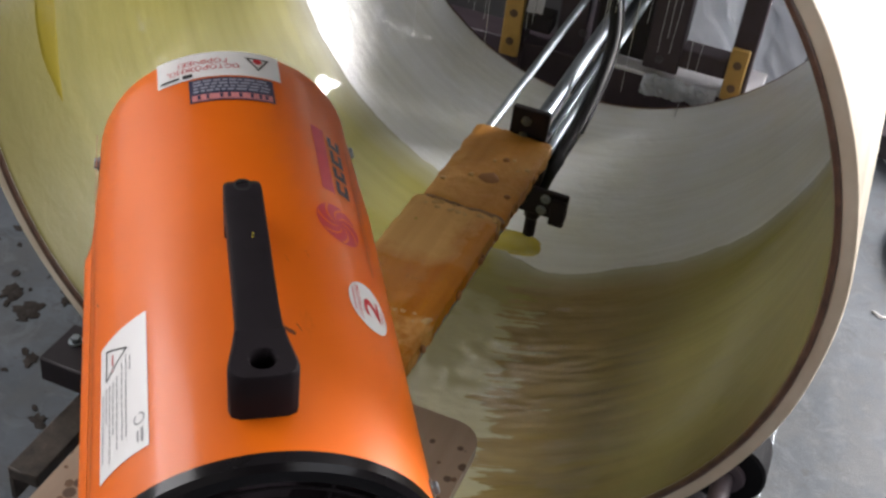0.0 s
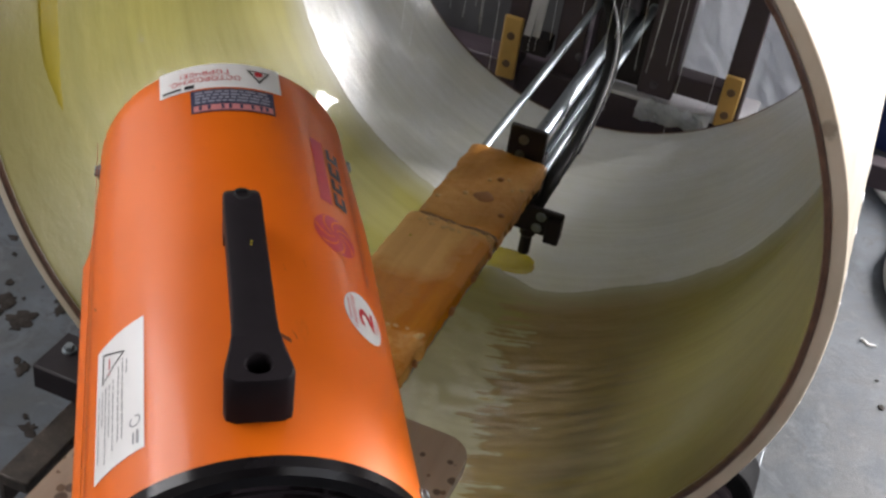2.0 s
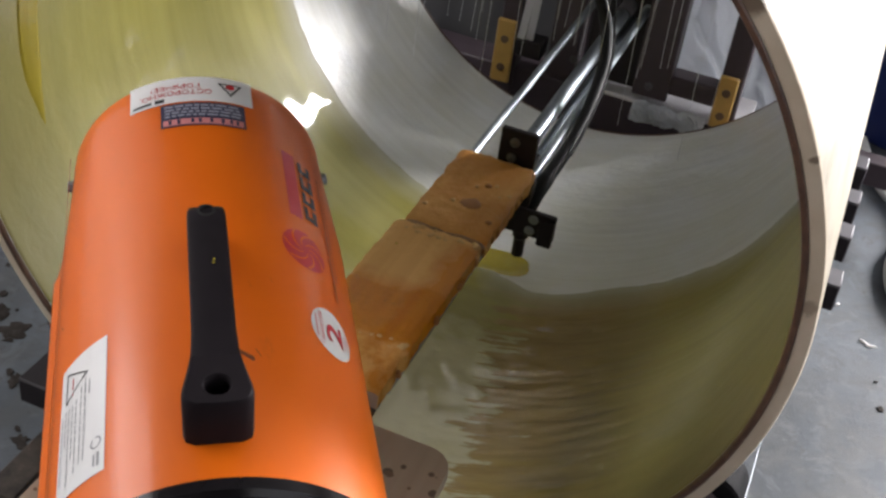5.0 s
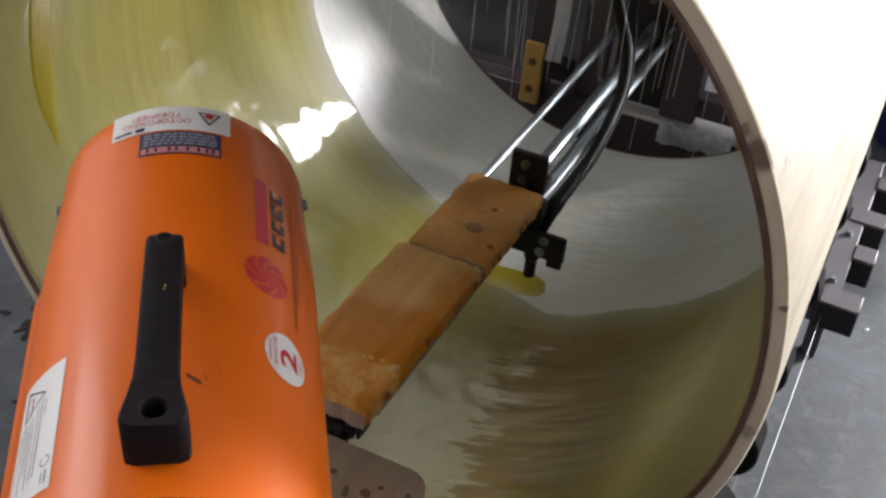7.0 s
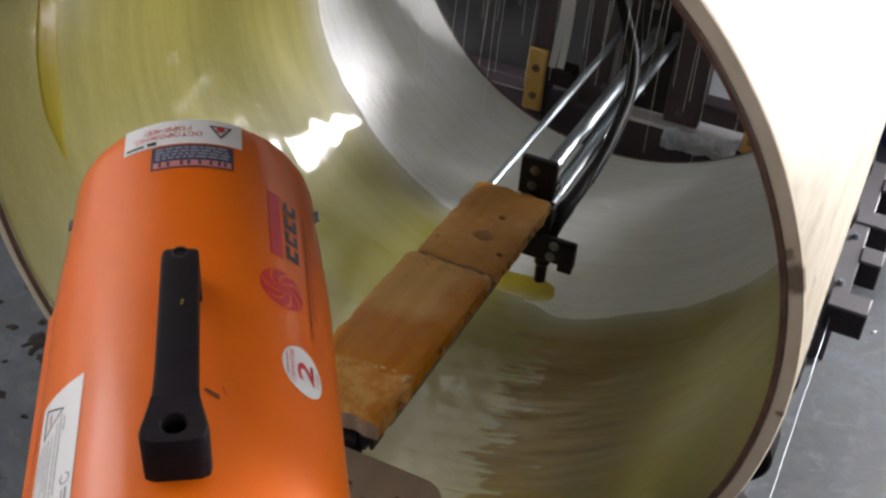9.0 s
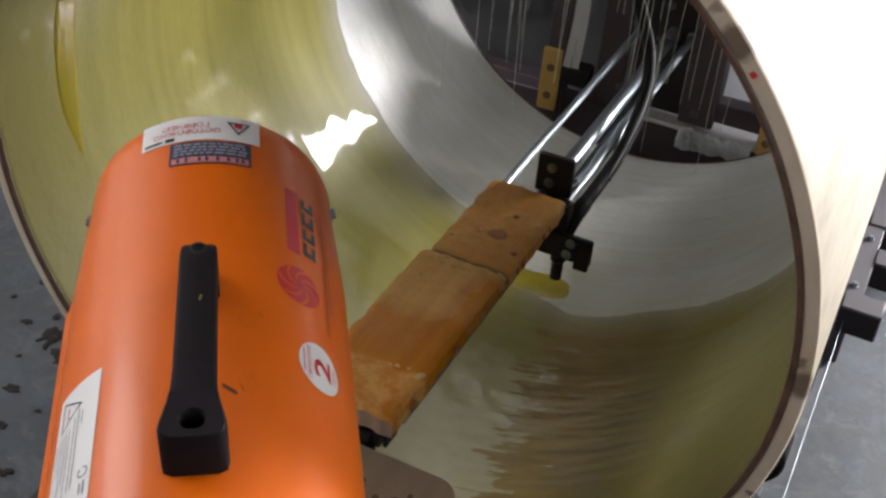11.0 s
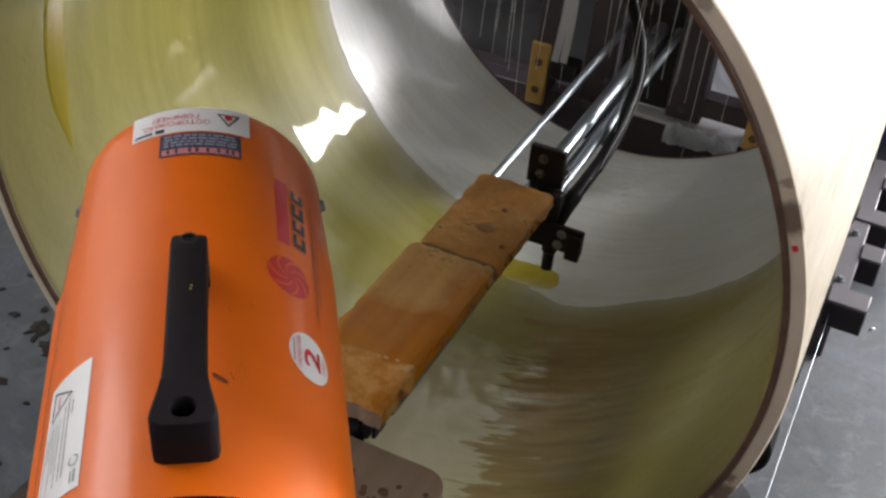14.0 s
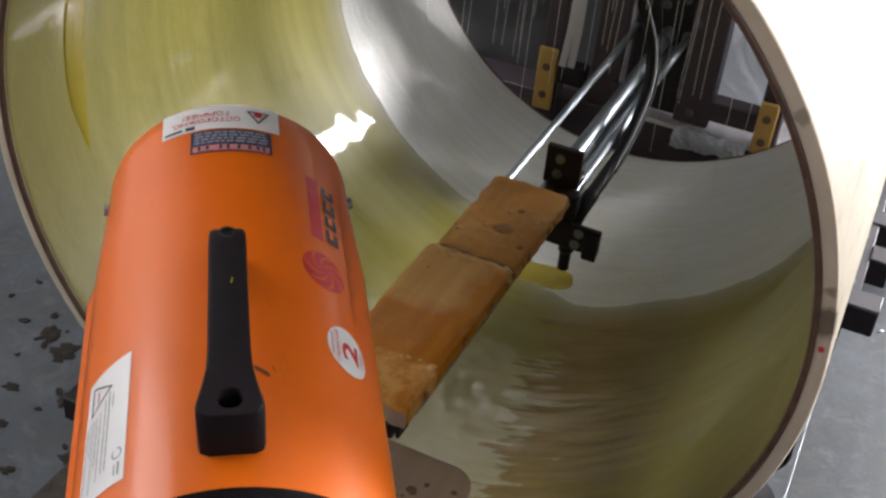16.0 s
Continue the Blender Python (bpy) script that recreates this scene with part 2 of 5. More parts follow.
def m_plank():
    """Softwood soaked with resin: grain along y, an amber soak with a feathered outline, a few dark spots."""
    m = Mat("resin_stained_wood", (0.45, 0.26, 0.08), 0.42, 0, 0.16)
    v = m.coords()
    grain = m.noise(m.coords(scale=(34, 1.6, 34)), 1.6, 6, 0.6, 0.5)
    stain = m.noise(v, 9, 5, 0.6, 0.4)
    blot = m.noise(v, 26, 6, 0.7)
    sep = m.t.nodes.new("ShaderNodeSeparateXYZ")
    m.link(v, sep.inputs[0])
    px, py = sep.outputs[0], sep.outputs[1]
    feather = m.math("MULTIPLY", m.math("SUBTRACT", m.noise(v, 22, 6, 0.62, 0.6), 0.5), 0.055)

    def band(value, at, soft):
        """0 below, 1 above, with a feathered step."""
        k = m.math("DIVIDE", m.math("SUBTRACT", m.math("ADD", value, feather), at), soft)
        return m.math("MINIMUM", m.math("MAXIMUM", m.math("ADD", k, 0.5), 0.0), 1.0)

    c = m.ramp(grain, [(0.3, (0.62, 0.35, 0.125)), (0.7, (0.72, 0.43, 0.17))])
    amber = m.ramp(grain, [(0.3, (0.42, 0.140, 0.006)), (0.7, (0.53, 0.195, 0.010))])
    raw = m.ramp(blot, [(0.42, (0.46, 0.17, 0.018)), (0.56, (0.64, 0.34, 0.10))])
    middle = m.math("MULTIPLY", m.math("MULTIPLY", band(py, 0.062, 0.012), m.math("SUBTRACT", 1.0, band(py, 0.178, 0.03))), 0.9)
    flank = m.math("MULTIPLY", m.math("MULTIPLY", band(px, 0.058, 0.03), m.math("SUBTRACT", 1.0, band(py, 0.30, 0.02))), 0.8)
    far = m.math("MULTIPLY", band(py, 0.322, 0.002), m.ramp(stain, [(0.40, (0.25, 0.25, 0.25)), (0.60, (0.62, 0.62, 0.62))]))
    soak = m.math("MINIMUM", m.math("ADD", m.math("ADD", middle, flank), far), 1.0)
    c = m.mix(soak, c, amber)
    c = m.mix(m.math("MULTIPLY", m.math("SUBTRACT", 1.0, band(py, 0.062, 0.012)), 0.9), c, raw)
    c = m.mix(m.ramp(blot, [(0.66, (0, 0, 0)), (0.72, (0.6, 0.6, 0.6))]), c, (0.17, 0.085, 0.025))
    # pale end grain on the sawn front end
    geo = m.t.nodes.new("ShaderNodeNewGeometry")
    nrm = m.t.nodes.new("ShaderNodeSeparateXYZ")
    m.link(geo.outputs["True Normal"], nrm.inputs[0])
    c = m.mix(m.math("MULTIPLY", m.math("LESS_THAN", nrm.outputs[1], -0.7), 0.8), c, (0.46, 0.35, 0.27))
    m.colour(c)
    m.rough(m.ramp(soak, [(0.2, (0.6,) * 3), (0.8, (0.24,) * 3)]))
    return m.bump(m.math("ADD", grain, m.math("MULTIPLY", blot, 2.8)), 0.55, 0.003).m


def m_board():
    m = Mat("spattered_plywood", (0.50, 0.40, 0.27), 0.6)
    v = m.coords()
    grain = m.noise(m.coords(scale=(30, 2, 30)), 1.3, 5)
    c = m.ramp(grain, [(0.3, (0.29, 0.225, 0.165)), (0.7, (0.38, 0.305, 0.225))])
    vo = m.node("ShaderNodeTexVoronoi", Scale=34.0, Randomness=1.0)
    m.link(v, vo.inputs["Vector"])
    spot = m.math("ADD", vo.outputs["Distance"], m.math("MULTIPLY", m.noise(v, 12, 3), 0.55))
    s = m.ramp(spot, [(0.45, (1, 1, 1)), (0.49, (0, 0, 0))])
    m.colour(m.mix(m.math("MULTIPLY", s, 0.85), c, (0.06, 0.035, 0.02)))
    return m.bump(grain, 0.15, 0.001).m


def m_floor():
    m = Mat("worn_concrete", (0.26, 0.27, 0.28), 0.62)
    v = m.coords()
    big = m.noise(v, 2.2, 5, 0.6)
    mid = m.noise(v, 9, 7, 0.68, 0.4)
    fine = m.noise(v, 80, 5, 0.7)
    pits = m.noise(v, 30, 8, 0.78, 0.6)
    c = m.ramp(big, [(0.38, (0.045, 0.054, 0.064)), (0.50, (0.067, 0.080, 0.096)), (0.62, (0.088, 0.104, 0.123))])
    c = m.mix(m.ramp(mid, [(0.42, (0.85, 0.85, 0.85)), (0.56, (0, 0, 0))]), c, (0.060, 0.066, 0.071))
    crust = m.ramp(m.noise(v, 15, 8, 0.75, 0.8), [(0.52, (0, 0, 0)), (0.62, (1, 1, 1))])
    c = m.mix(m.math("MULTIPLY", crust, 0.32), c, (0.138, 0.156, 0.178))
    c = m.mix(m.math("MULTIPLY", m.ramp(pits, [(0.56, (0, 0, 0)), (0.64, (1, 1, 1))]), 0.6), c, (0.042, 0.043, 0.043))
    lt = m.ramp(m.noise(v, 33, 5, 0.7), [(0.66, (0, 0, 0)), (0.72, (1, 1, 1))])
    m.colour(m.mix(m.math("MULTIPLY", lt, 0.45), c, (0.24, 0.255, 0.265)))
    m.rough(m.ramp(mid, [(0.3, (0.50,) * 3), (0.7, (0.78,) * 3)]))
    return m.bump(m.math("ADD", fine, m.math("MULTIPLY", pits, 4)), 0.16, 0.003).m


def m_film():
    """Milky film that lets light through from behind."""
    m = Mat("clear_plastic_film", (0.84, 0.87, 0.90), 0.2, 0, 0.8)
    f = m.noise(m.coords(scale=(1, 1, 0.6), turn=(0, 0.7, 0)), 17, 4, 0.55, 0.9)
    m.bump(f, 0.55, 0.03)
    tr = m.node("ShaderNodeBsdfTranslucent")
    tr.inputs["Color"].default_value = (0.95, 0.97, 1.0, 1)
    mx = m.t.nodes.new("ShaderNodeMixShader")
    mx.inputs[0].default_value = 0.62
    m.link(m.b.outputs[0], mx.inputs[1])
    m.link(tr.outputs[0], mx.inputs[2])
    m.link(mx.outputs[0], m.t.nodes["Material Output"].inputs["Surface"])
    return m.m


ORANGE, SHELL, EDGE, BROWN = m_orange(), m_shell(), m_edge(), m_brown()
MATTE, RESIN, YELLOW = m_mat(), m_resin(), m_yellow()
PLANK, BOARD, FLOOR, FILM = m_plank(), m_board(), m_floor(), m_film()
BLACK = simple("black_paint", (0.018, 0.015, 0.017), 0.45, 0, 0.5, 60, 0.1, spec=0.18)
DARK = simple("dark_brown_steel", (0.055, 0.042, 0.050), 0.5, 0, 0.4, 40, 0.2, spec=0.3)
PLASTIC = simple("black_plastic", (0.013, 0.0105, 0.0125), 0.5, 0, 0.5, 45, 0.12, spec=0.09)
RUBBER = simple("black_rubber", (0.007, 0.007, 0.008), 0.7, 0, 0.3, 50, 0.15, spec=0.05)
RUN = simple("deep_yellow_resin", (0.235, 0.19, 0.022), 0.10, 0, 0.2, 20, 0.1)
ZINC = simple("zinc_plated_steel", (0.24, 0.27, 0.285), 0.44, 1.0, 0.12, 50, 0.0)
CHROME = simple("bright_steel", (0.24, 0.27, 0.29), 0.36, 1.0, 0.1, 60, 0.0)
GREY = simple("dusty_grey_steel", (0.075, 0.071, 0.080), 0.55, 0.2, 0.35, 25, 0.2)
GLOSSY = simple("glossy_black_paint", (0.006, 0.005, 0.006), 0.16, 0, 0.3, 40, 0.06, spec=0.2)
HOSE = simple("black_hose", (0.006, 0.006, 0.007), 0.5, 0, 0.3, 40, 0.05, spec=0.12)
PAPER = simple("white_sticker", (0.78, 0.77, 0.76), 0.4, 0, 0.06, 30, 0.0)
NAVY = simple("navy_print", (0.035, 0.035, 0.075), 0.4, 0, 0.2, 60, 0.0)
RED = simple("red_print", (0.55, 0.02, 0.03), 0.38, 0, 0.15, 60, 0.0)
PINK = simple("pale_red_print", (0.60, 0.22, 0.22), 0.4, 0, 0.15, 60, 0.0)
INK = simple("black_ink", (0.02, 0.02, 0.022), 0.4, 0, 0.1, 60, 0.0)
PALEINK = simple("pale_blue_print", (0.30, 0.31, 0.38), 0.4, 0, 0.1, 60, 0.0)
TAG = simple("yellow_brown_pad", (0.42, 0.26, 0.07), 0.5, 0, 0.6, 28, 0.3)
LEDGE = simple("pale_dusty_ledge", (0.50, 0.49, 0.51), 0.4, 0, 0.5, 18, 0.4)
BLUE = simple("dark_blue_plastic", (0.012, 0.022, 0.11), 0.4, 0, 0.25, 12, 0.1)
STRAP = simple("white_strap", (0.78, 0.78, 0.82), 0.6, 0, 0.15, 40, 0.1)
CABLE = simple("dirty_white_cable", (0.55, 0.56, 0.55), 0.5, 0, 0.2, 40, 0.1)
THREAD = simple("glass_thread", (0.80, 0.82, 0.85), 0.35, 0, 0.1, 60, 0.0)
WALL = simple("pale_grey_plaster", (0.34, 0.335, 0.33), 0.8, 0, 0.2, 4, 0.3)
CEIL = simple("dark_sheet_ceiling", (0.11, 0.11, 0.11), 0.7, 0, 0.2, 3, 0.2)
CLOTH = simple("grey_sheeting", (0.10, 0.10, 0.105), 0.6, 0, 0.4, 9, 0.4)
FRAME = simple("white_window_frame", (0.7, 0.7, 0.7), 0.5, 0, 0.1, 20, 0.05)
GLASS = Mat("window_glass", (1, 1, 1), 0.02)
GLASS.set("Transmission Weight", 1.0)
GLASS = GLASS.m


# ---------------------------------------------------------------- mesh helpers
def thing(name, m=None, label="", category="", group="", kind=""):
    ob = new(name)
    ob.empty_display_size = 0.05
    ob.matrix_world = m or Matrix()
    return tagged(ob, label, category, group, kind)


def mesh_from(bm, name, material, smooth=True):
    me = bpy.data.meshes.new(name)
    bmesh.ops.recalc_face_normals(bm, faces=bm.faces)
    bm.to_mesh(me)
    bm.free()
    for mt in (material if isinstance(material, (list, tuple)) else [material]):
        me.materials.append(mt)
    if smooth:
        me.polygons.foreach_set("use_smooth", [True] * len(me.polygons))
        me.set_sharp_from_angle(angle=radians(38))
    return me


def part(name, bm, material, parent=None, label="", smooth=True, m=None):
    ob = new(name, mesh_from(bm, name, material, smooth))
    if parent:
        ob.parent = parent
    if m is not None:
        ob.matrix_basis = m
    return tagged(ob, label)


def solid(name, bm, material, label, category, group="", kind="", smooth=True, m=None):
    return tagged(part(name, bm, material, None, label, smooth, m), "", category, group, kind)


def box(x0, x1, y0, y1, z0, z1, bevel=0.002, bm=None, seg=1):
    bm = bm or bmesh.new()
    v = [bm.verts.new((x, y, z)) for x in (x0, x1) for y in (y0, y1) for z in (z0, z1)]
    fs = [(0, 1, 3, 2), (4, 6, 7, 5), (0, 4, 5, 1), (2, 3, 7, 6), (0, 2, 6, 4), (1, 5, 7, 3)]
    faces = [bm.faces.new([v[i] for i in f]) for f in fs]
    if bevel:
        es = list({e for f in faces for e in f.edges})
        bmesh.ops.bevel(bm, geom=es, offset=bevel, segments=seg, affect="EDGES", profile=0.6)
    return bm


def lathe(profile, n=48, bm=None, axis="Y", close=True, a0=0.0, a1=2 * PI):
    """Turns (radius, along) pairs about an axis through the origin."""
    bm = bm or bmesh.new()
    full = abs(a1 - a0 - 2 * PI) < 1e-6
    k = n if full else n + 1
    rings = []
    for r, s in profile:
        ring = []
        for i in range(k):
            a = a0 + (a1 - a0) * i / n
            c = (r * math.sin(a), s, r * math.cos(a))
            if axis == "Z":
                c = (c[0], c[2], c[1])
            elif axis == "X":
                c = (c[1], c[0], c[2])
            ring.append(bm.verts.new(c))
        rings.append(ring)
    for a, b in zip(rings, rings[1:]):
        for i in range(n):
            j = (i + 1) % k
            bm.faces.new((a[i], a[j], b[j], b[i]))
    if close and full:
        for ring, (r, s) in ((rings[0], profile[0]), (rings[-1], profile[-1])):
            if r > 1e-5:
                bm.faces.new(ring)
    return bm


def tube(points, radius, n=10, bm=None, cap=True):
    """A round tube along a list of points; radius may be a list."""
    bm = bm or bmesh.new()
    pts = [Vector(p) for p in points]
    rad = radius if isinstance(radius, (list, tuple)) else [radius] * len(pts)
    prev = None
    side = Vector((0, 0, 1))
    for i, p in enumerate(pts):
        d = (pts[min(i + 1, len(pts) - 1)] - pts[max(i - 1, 0)]).normalized()
        if abs(d.dot(side)) > 0.95:
            side = Vector((1, 0, 0))
        u = d.cross(side).normalized()
        w = d.cross(u)
        side = w * -1 if i == 0 else u.cross(d)
        ring = [bm.verts.new(p + rad[i] * (math.cos(2 * PI * k / n) * u + math.sin(2 * PI * k / n) * w)) for k in range(n)]
        if prev:
            for k in range(n):
                bm.faces.new((prev[k], prev[(k + 1) % n], ring[(k + 1) % n], ring[k]))
        elif cap:
            bm.faces.new(ring)
        prev = ring
    if cap:
        bm.faces.new(prev)
    return bm


def spline(points, n=10):
    """Catmull-Rom through the points."""
    p = [Vector(q) for q in points]
    p = [2 * p[0] - p[1]] + p + [2 * p[-1] - p[-2]]
    out = []
    for i in range(1, len(p) - 2):
        for k in range(n):
            t = k / n
            out.append(0.5 * (2 * p[i] + (p[i + 1] - p[i - 1]) * t + (2 * p[i - 1] - 5 * p[i] + 4 * p[i + 1] - p[i + 2]) * t * t + (3 * p[i] - p[i - 1] - 3 * p[i + 1] + p[i + 2]) * t ** 3))
    return out + [p[-2]]


def hexbolt(r=0.008, h=0.006, axis="Z"):
    bm = lathe([(r * 1.35, 0), (r * 1.35, h * 0.3), (r * 1.3, h * 0.35)], 18, None, axis)
    lathe([(r, h * 0.3), (r, h), (r * 0.8, h * 1.25), (r * 0.001, h * 1.25)], 6, bm, axis)
    return bm


def cyl_patch(r, s0, s1, a0, a1, bm=None, ns=2, na=None):
    """A patch of a cylinder about y: s along, a in degrees from the top."""
    bm = bm or bmesh.new()
    na = na or max(2, int(abs(a1 - a0) / 2.5))
    g = [[bm.verts.new((r * math.sin(radians(a0 + (a1 - a0) * j / na)), s0 + (s1 - s0) * i / ns, r * math.cos(radians(a0 + (a1 - a0) * j / na)))) for j in range(na + 1)] for i in range(ns + 1)]
    for i in range(ns):
        for j in range(na):
            bm.faces.new((g[i][j], g[i][j + 1], g[i + 1][j + 1], g[i + 1][j]))
    return bm


def cyl_disc(r, sc, ac, rad, bm=None, n=32, a_from=0.0, a_to=360.0, inner=0.0, twist=0.0, squash=1.0):
    """A round sticker (or a sector of it) wrapped on a cylinder."""
    bm = bm or bmesh.new()
    rows = []
    steps = 5
    for i in range(steps + 1):
        q = inner + (rad - inner) * i / steps
        row = []
        for k in range(n + 1):
            w = radians(a_from + (a_to - a_from) * k / n + twist * i / steps)
            s, a = sc + q * math.cos(w), radians(ac) + squash * q * math.sin(w) / r
            row.append(bm.verts.new((r * math.sin(a), s, r * math.cos(a))))
        rows.append(row)
    for p, q in zip(rows, rows[1:]):
        for k in range(n):
            bm.faces.new((p[k], p[k + 1], q[k + 1], q[k]))
    return bm


def text_mesh(words, size, place, bold=0.0):
    """Flat letters in Blender's own font, each vertex moved by place(x, y)."""
    cu = bpy.data.curves.new("text", "FONT")
    cu.body, cu.size, cu.align_x, cu.align_y, cu.resolution_u = words, size, "CENTER", "CENTER", 3
    cu.offset = bold * size
    ob = new("text", cu)
    dg = bpy.context.evaluated_depsgraph_get()
    dg.update()
    me = bpy.data.meshes.new_from_object(ob.evaluated_get(dg))
    bpy.data.objects.remove(ob)
    bm = bmesh.new()
    bm.from_mesh(me)
    bpy.data.meshes.remove(me)
    for v in bm.verts:
        v.co = place(v.co.x, v.co.y)
    for f in bm.faces:
        f.material_index = 0
    return bm


# ---------------------------------------------------------------- the hall
def hall():
    bm = bmesh.new()
    n = 24
    g = [[bm.verts.new((-30 + 60 * i / n, -30 + 60 * j / n, 0)) for j in range(n + 1)] for i in range(n + 1)]
    for i in range(n):
        for j in range(n):
            bm.faces.new((g[i][j], g[i + 1][j], g[i + 1][j + 1], g[i][j + 1]))
    solid("floor", bm, FLOOR, "worn grey concrete floor with dark spatters", "floor", kind="structure")
    solid("ceiling", box(-4.6, 4.6, -6.6, 8.6, 4.4, 4.6, 0), CEIL, "dark grey sheet ceiling of the workshop", "ceiling", kind="structure")
    solid("wall_north", box(-4.6, 4.6, 8.2, 8.4, 0, 4.2, 0), WALL, "plain grey plastered workshop wall", "wall", kind="structure")
    solid("wall_south", box(-4.6, 4.6, -6.4, -6.2, 0, 4.2, 0), WALL, "plain grey plastered workshop wall", "wall", kind="structure")

    def side_wall(name, x0, x1, holes):
        bm = bmesh.new()
        y = -6.2
        for y0, y1, z0, z1 in holes:
            box(x0, x1, y, y0, 0, 4.2, 0, bm)
            box(x0, x1, y0, y1, 0, z0, 0, bm)
            box(x0, x1, y0, y1, z1, 4.2, 0, bm)
            y = y1
        box(x0, x1, y, 8.2, 0, 4.2, 0, bm)
        solid(name, bm, WALL, "plain grey plastered wall with window openings", "wall", kind="structure")

    right = [(-3.7, -1.1, 1.9, 3.7), (0.8, 3.8, 1.9, 3.7), (4.9, 7.6, 0.9, 3.2)]
    left = [(-2.5, 0.5, 2.0, 3.8)]
    side_wall("wall_east", 4.1, 4.4, right)
    side_wall("wall_west", -4.4, -4.1, left)
    k = 1
    for x, holes in ((4.2, right), (-4.2, left)):
        for y0, y1, z0, z1 in holes:
            w = thing("window_%d" % k, pose(x, 0, 0), "white framed workshop window with clear panes", "window", kind="structure")
            k += 1
            bm = bmesh.new()
            for a, b in ((y0, y0 + 0.07), (y1 - 0.07, y1), ((y0 + y1) / 2 - 0.03, (y0 + y1) / 2 + 0.03)):
                box(-0.04, 0.04, a, b, z0, z1, 0, bm)
            for a, b in ((z0, z0 + 0.07), (z1 - 0.07, z1)):
                box(-0.036, 0.036, y0, y1, a, b, 0, bm)
            part("window_frame", bm, FRAME, w)
            for a, b in ((y0 + 0.07, (y0 + y1) / 2 - 0.03), ((y0 + y1) / 2 + 0.03, y1 - 0.07)):
                p = part("pane", box(-0.004, 0.004, a, b, z0 + 0.07, z1 - 0.07, 0), GLASS, w)
                p.visible_shadow = False


hall()


# ---------------------------------------------------------------- the drum
def wrapped(radius_of, y_of, n, m, th0=0.0, th1=360.0):
    """A sheet on the inside of the drum with its UV in metres: round, along."""
    bm = bmesh.new()
    uv = bm.loops.layers.uv.new("UVMap")
    g, tex = [], []
    for i in range(n + 1):
        th = th0 + (th1 - th0) * i / n
        a = radians(th)
        row, trow = [], []
        for j in range(m + 1):
            y = y_of(th, j / m)
            r = radius_of(th, y, j / m)
            row.append(bm.verts.new((r * math.sin(a), y, r * math.cos(a))))
            trow.append((a * R_IN, y))
        g.append(row)
        tex.append(trow)
    for i in range(n):
        for j in range(m):
            f = bm.faces.new((g[i][j], g[i + 1][j], g[i + 1][j + 1], g[i][j + 1]))
            for lp, c in zip(f.loops, (tex[i][j], tex[i + 1][j], tex[i + 1][j + 1], tex[i][j + 1])):
                lp[uv].uv = c
    return bm


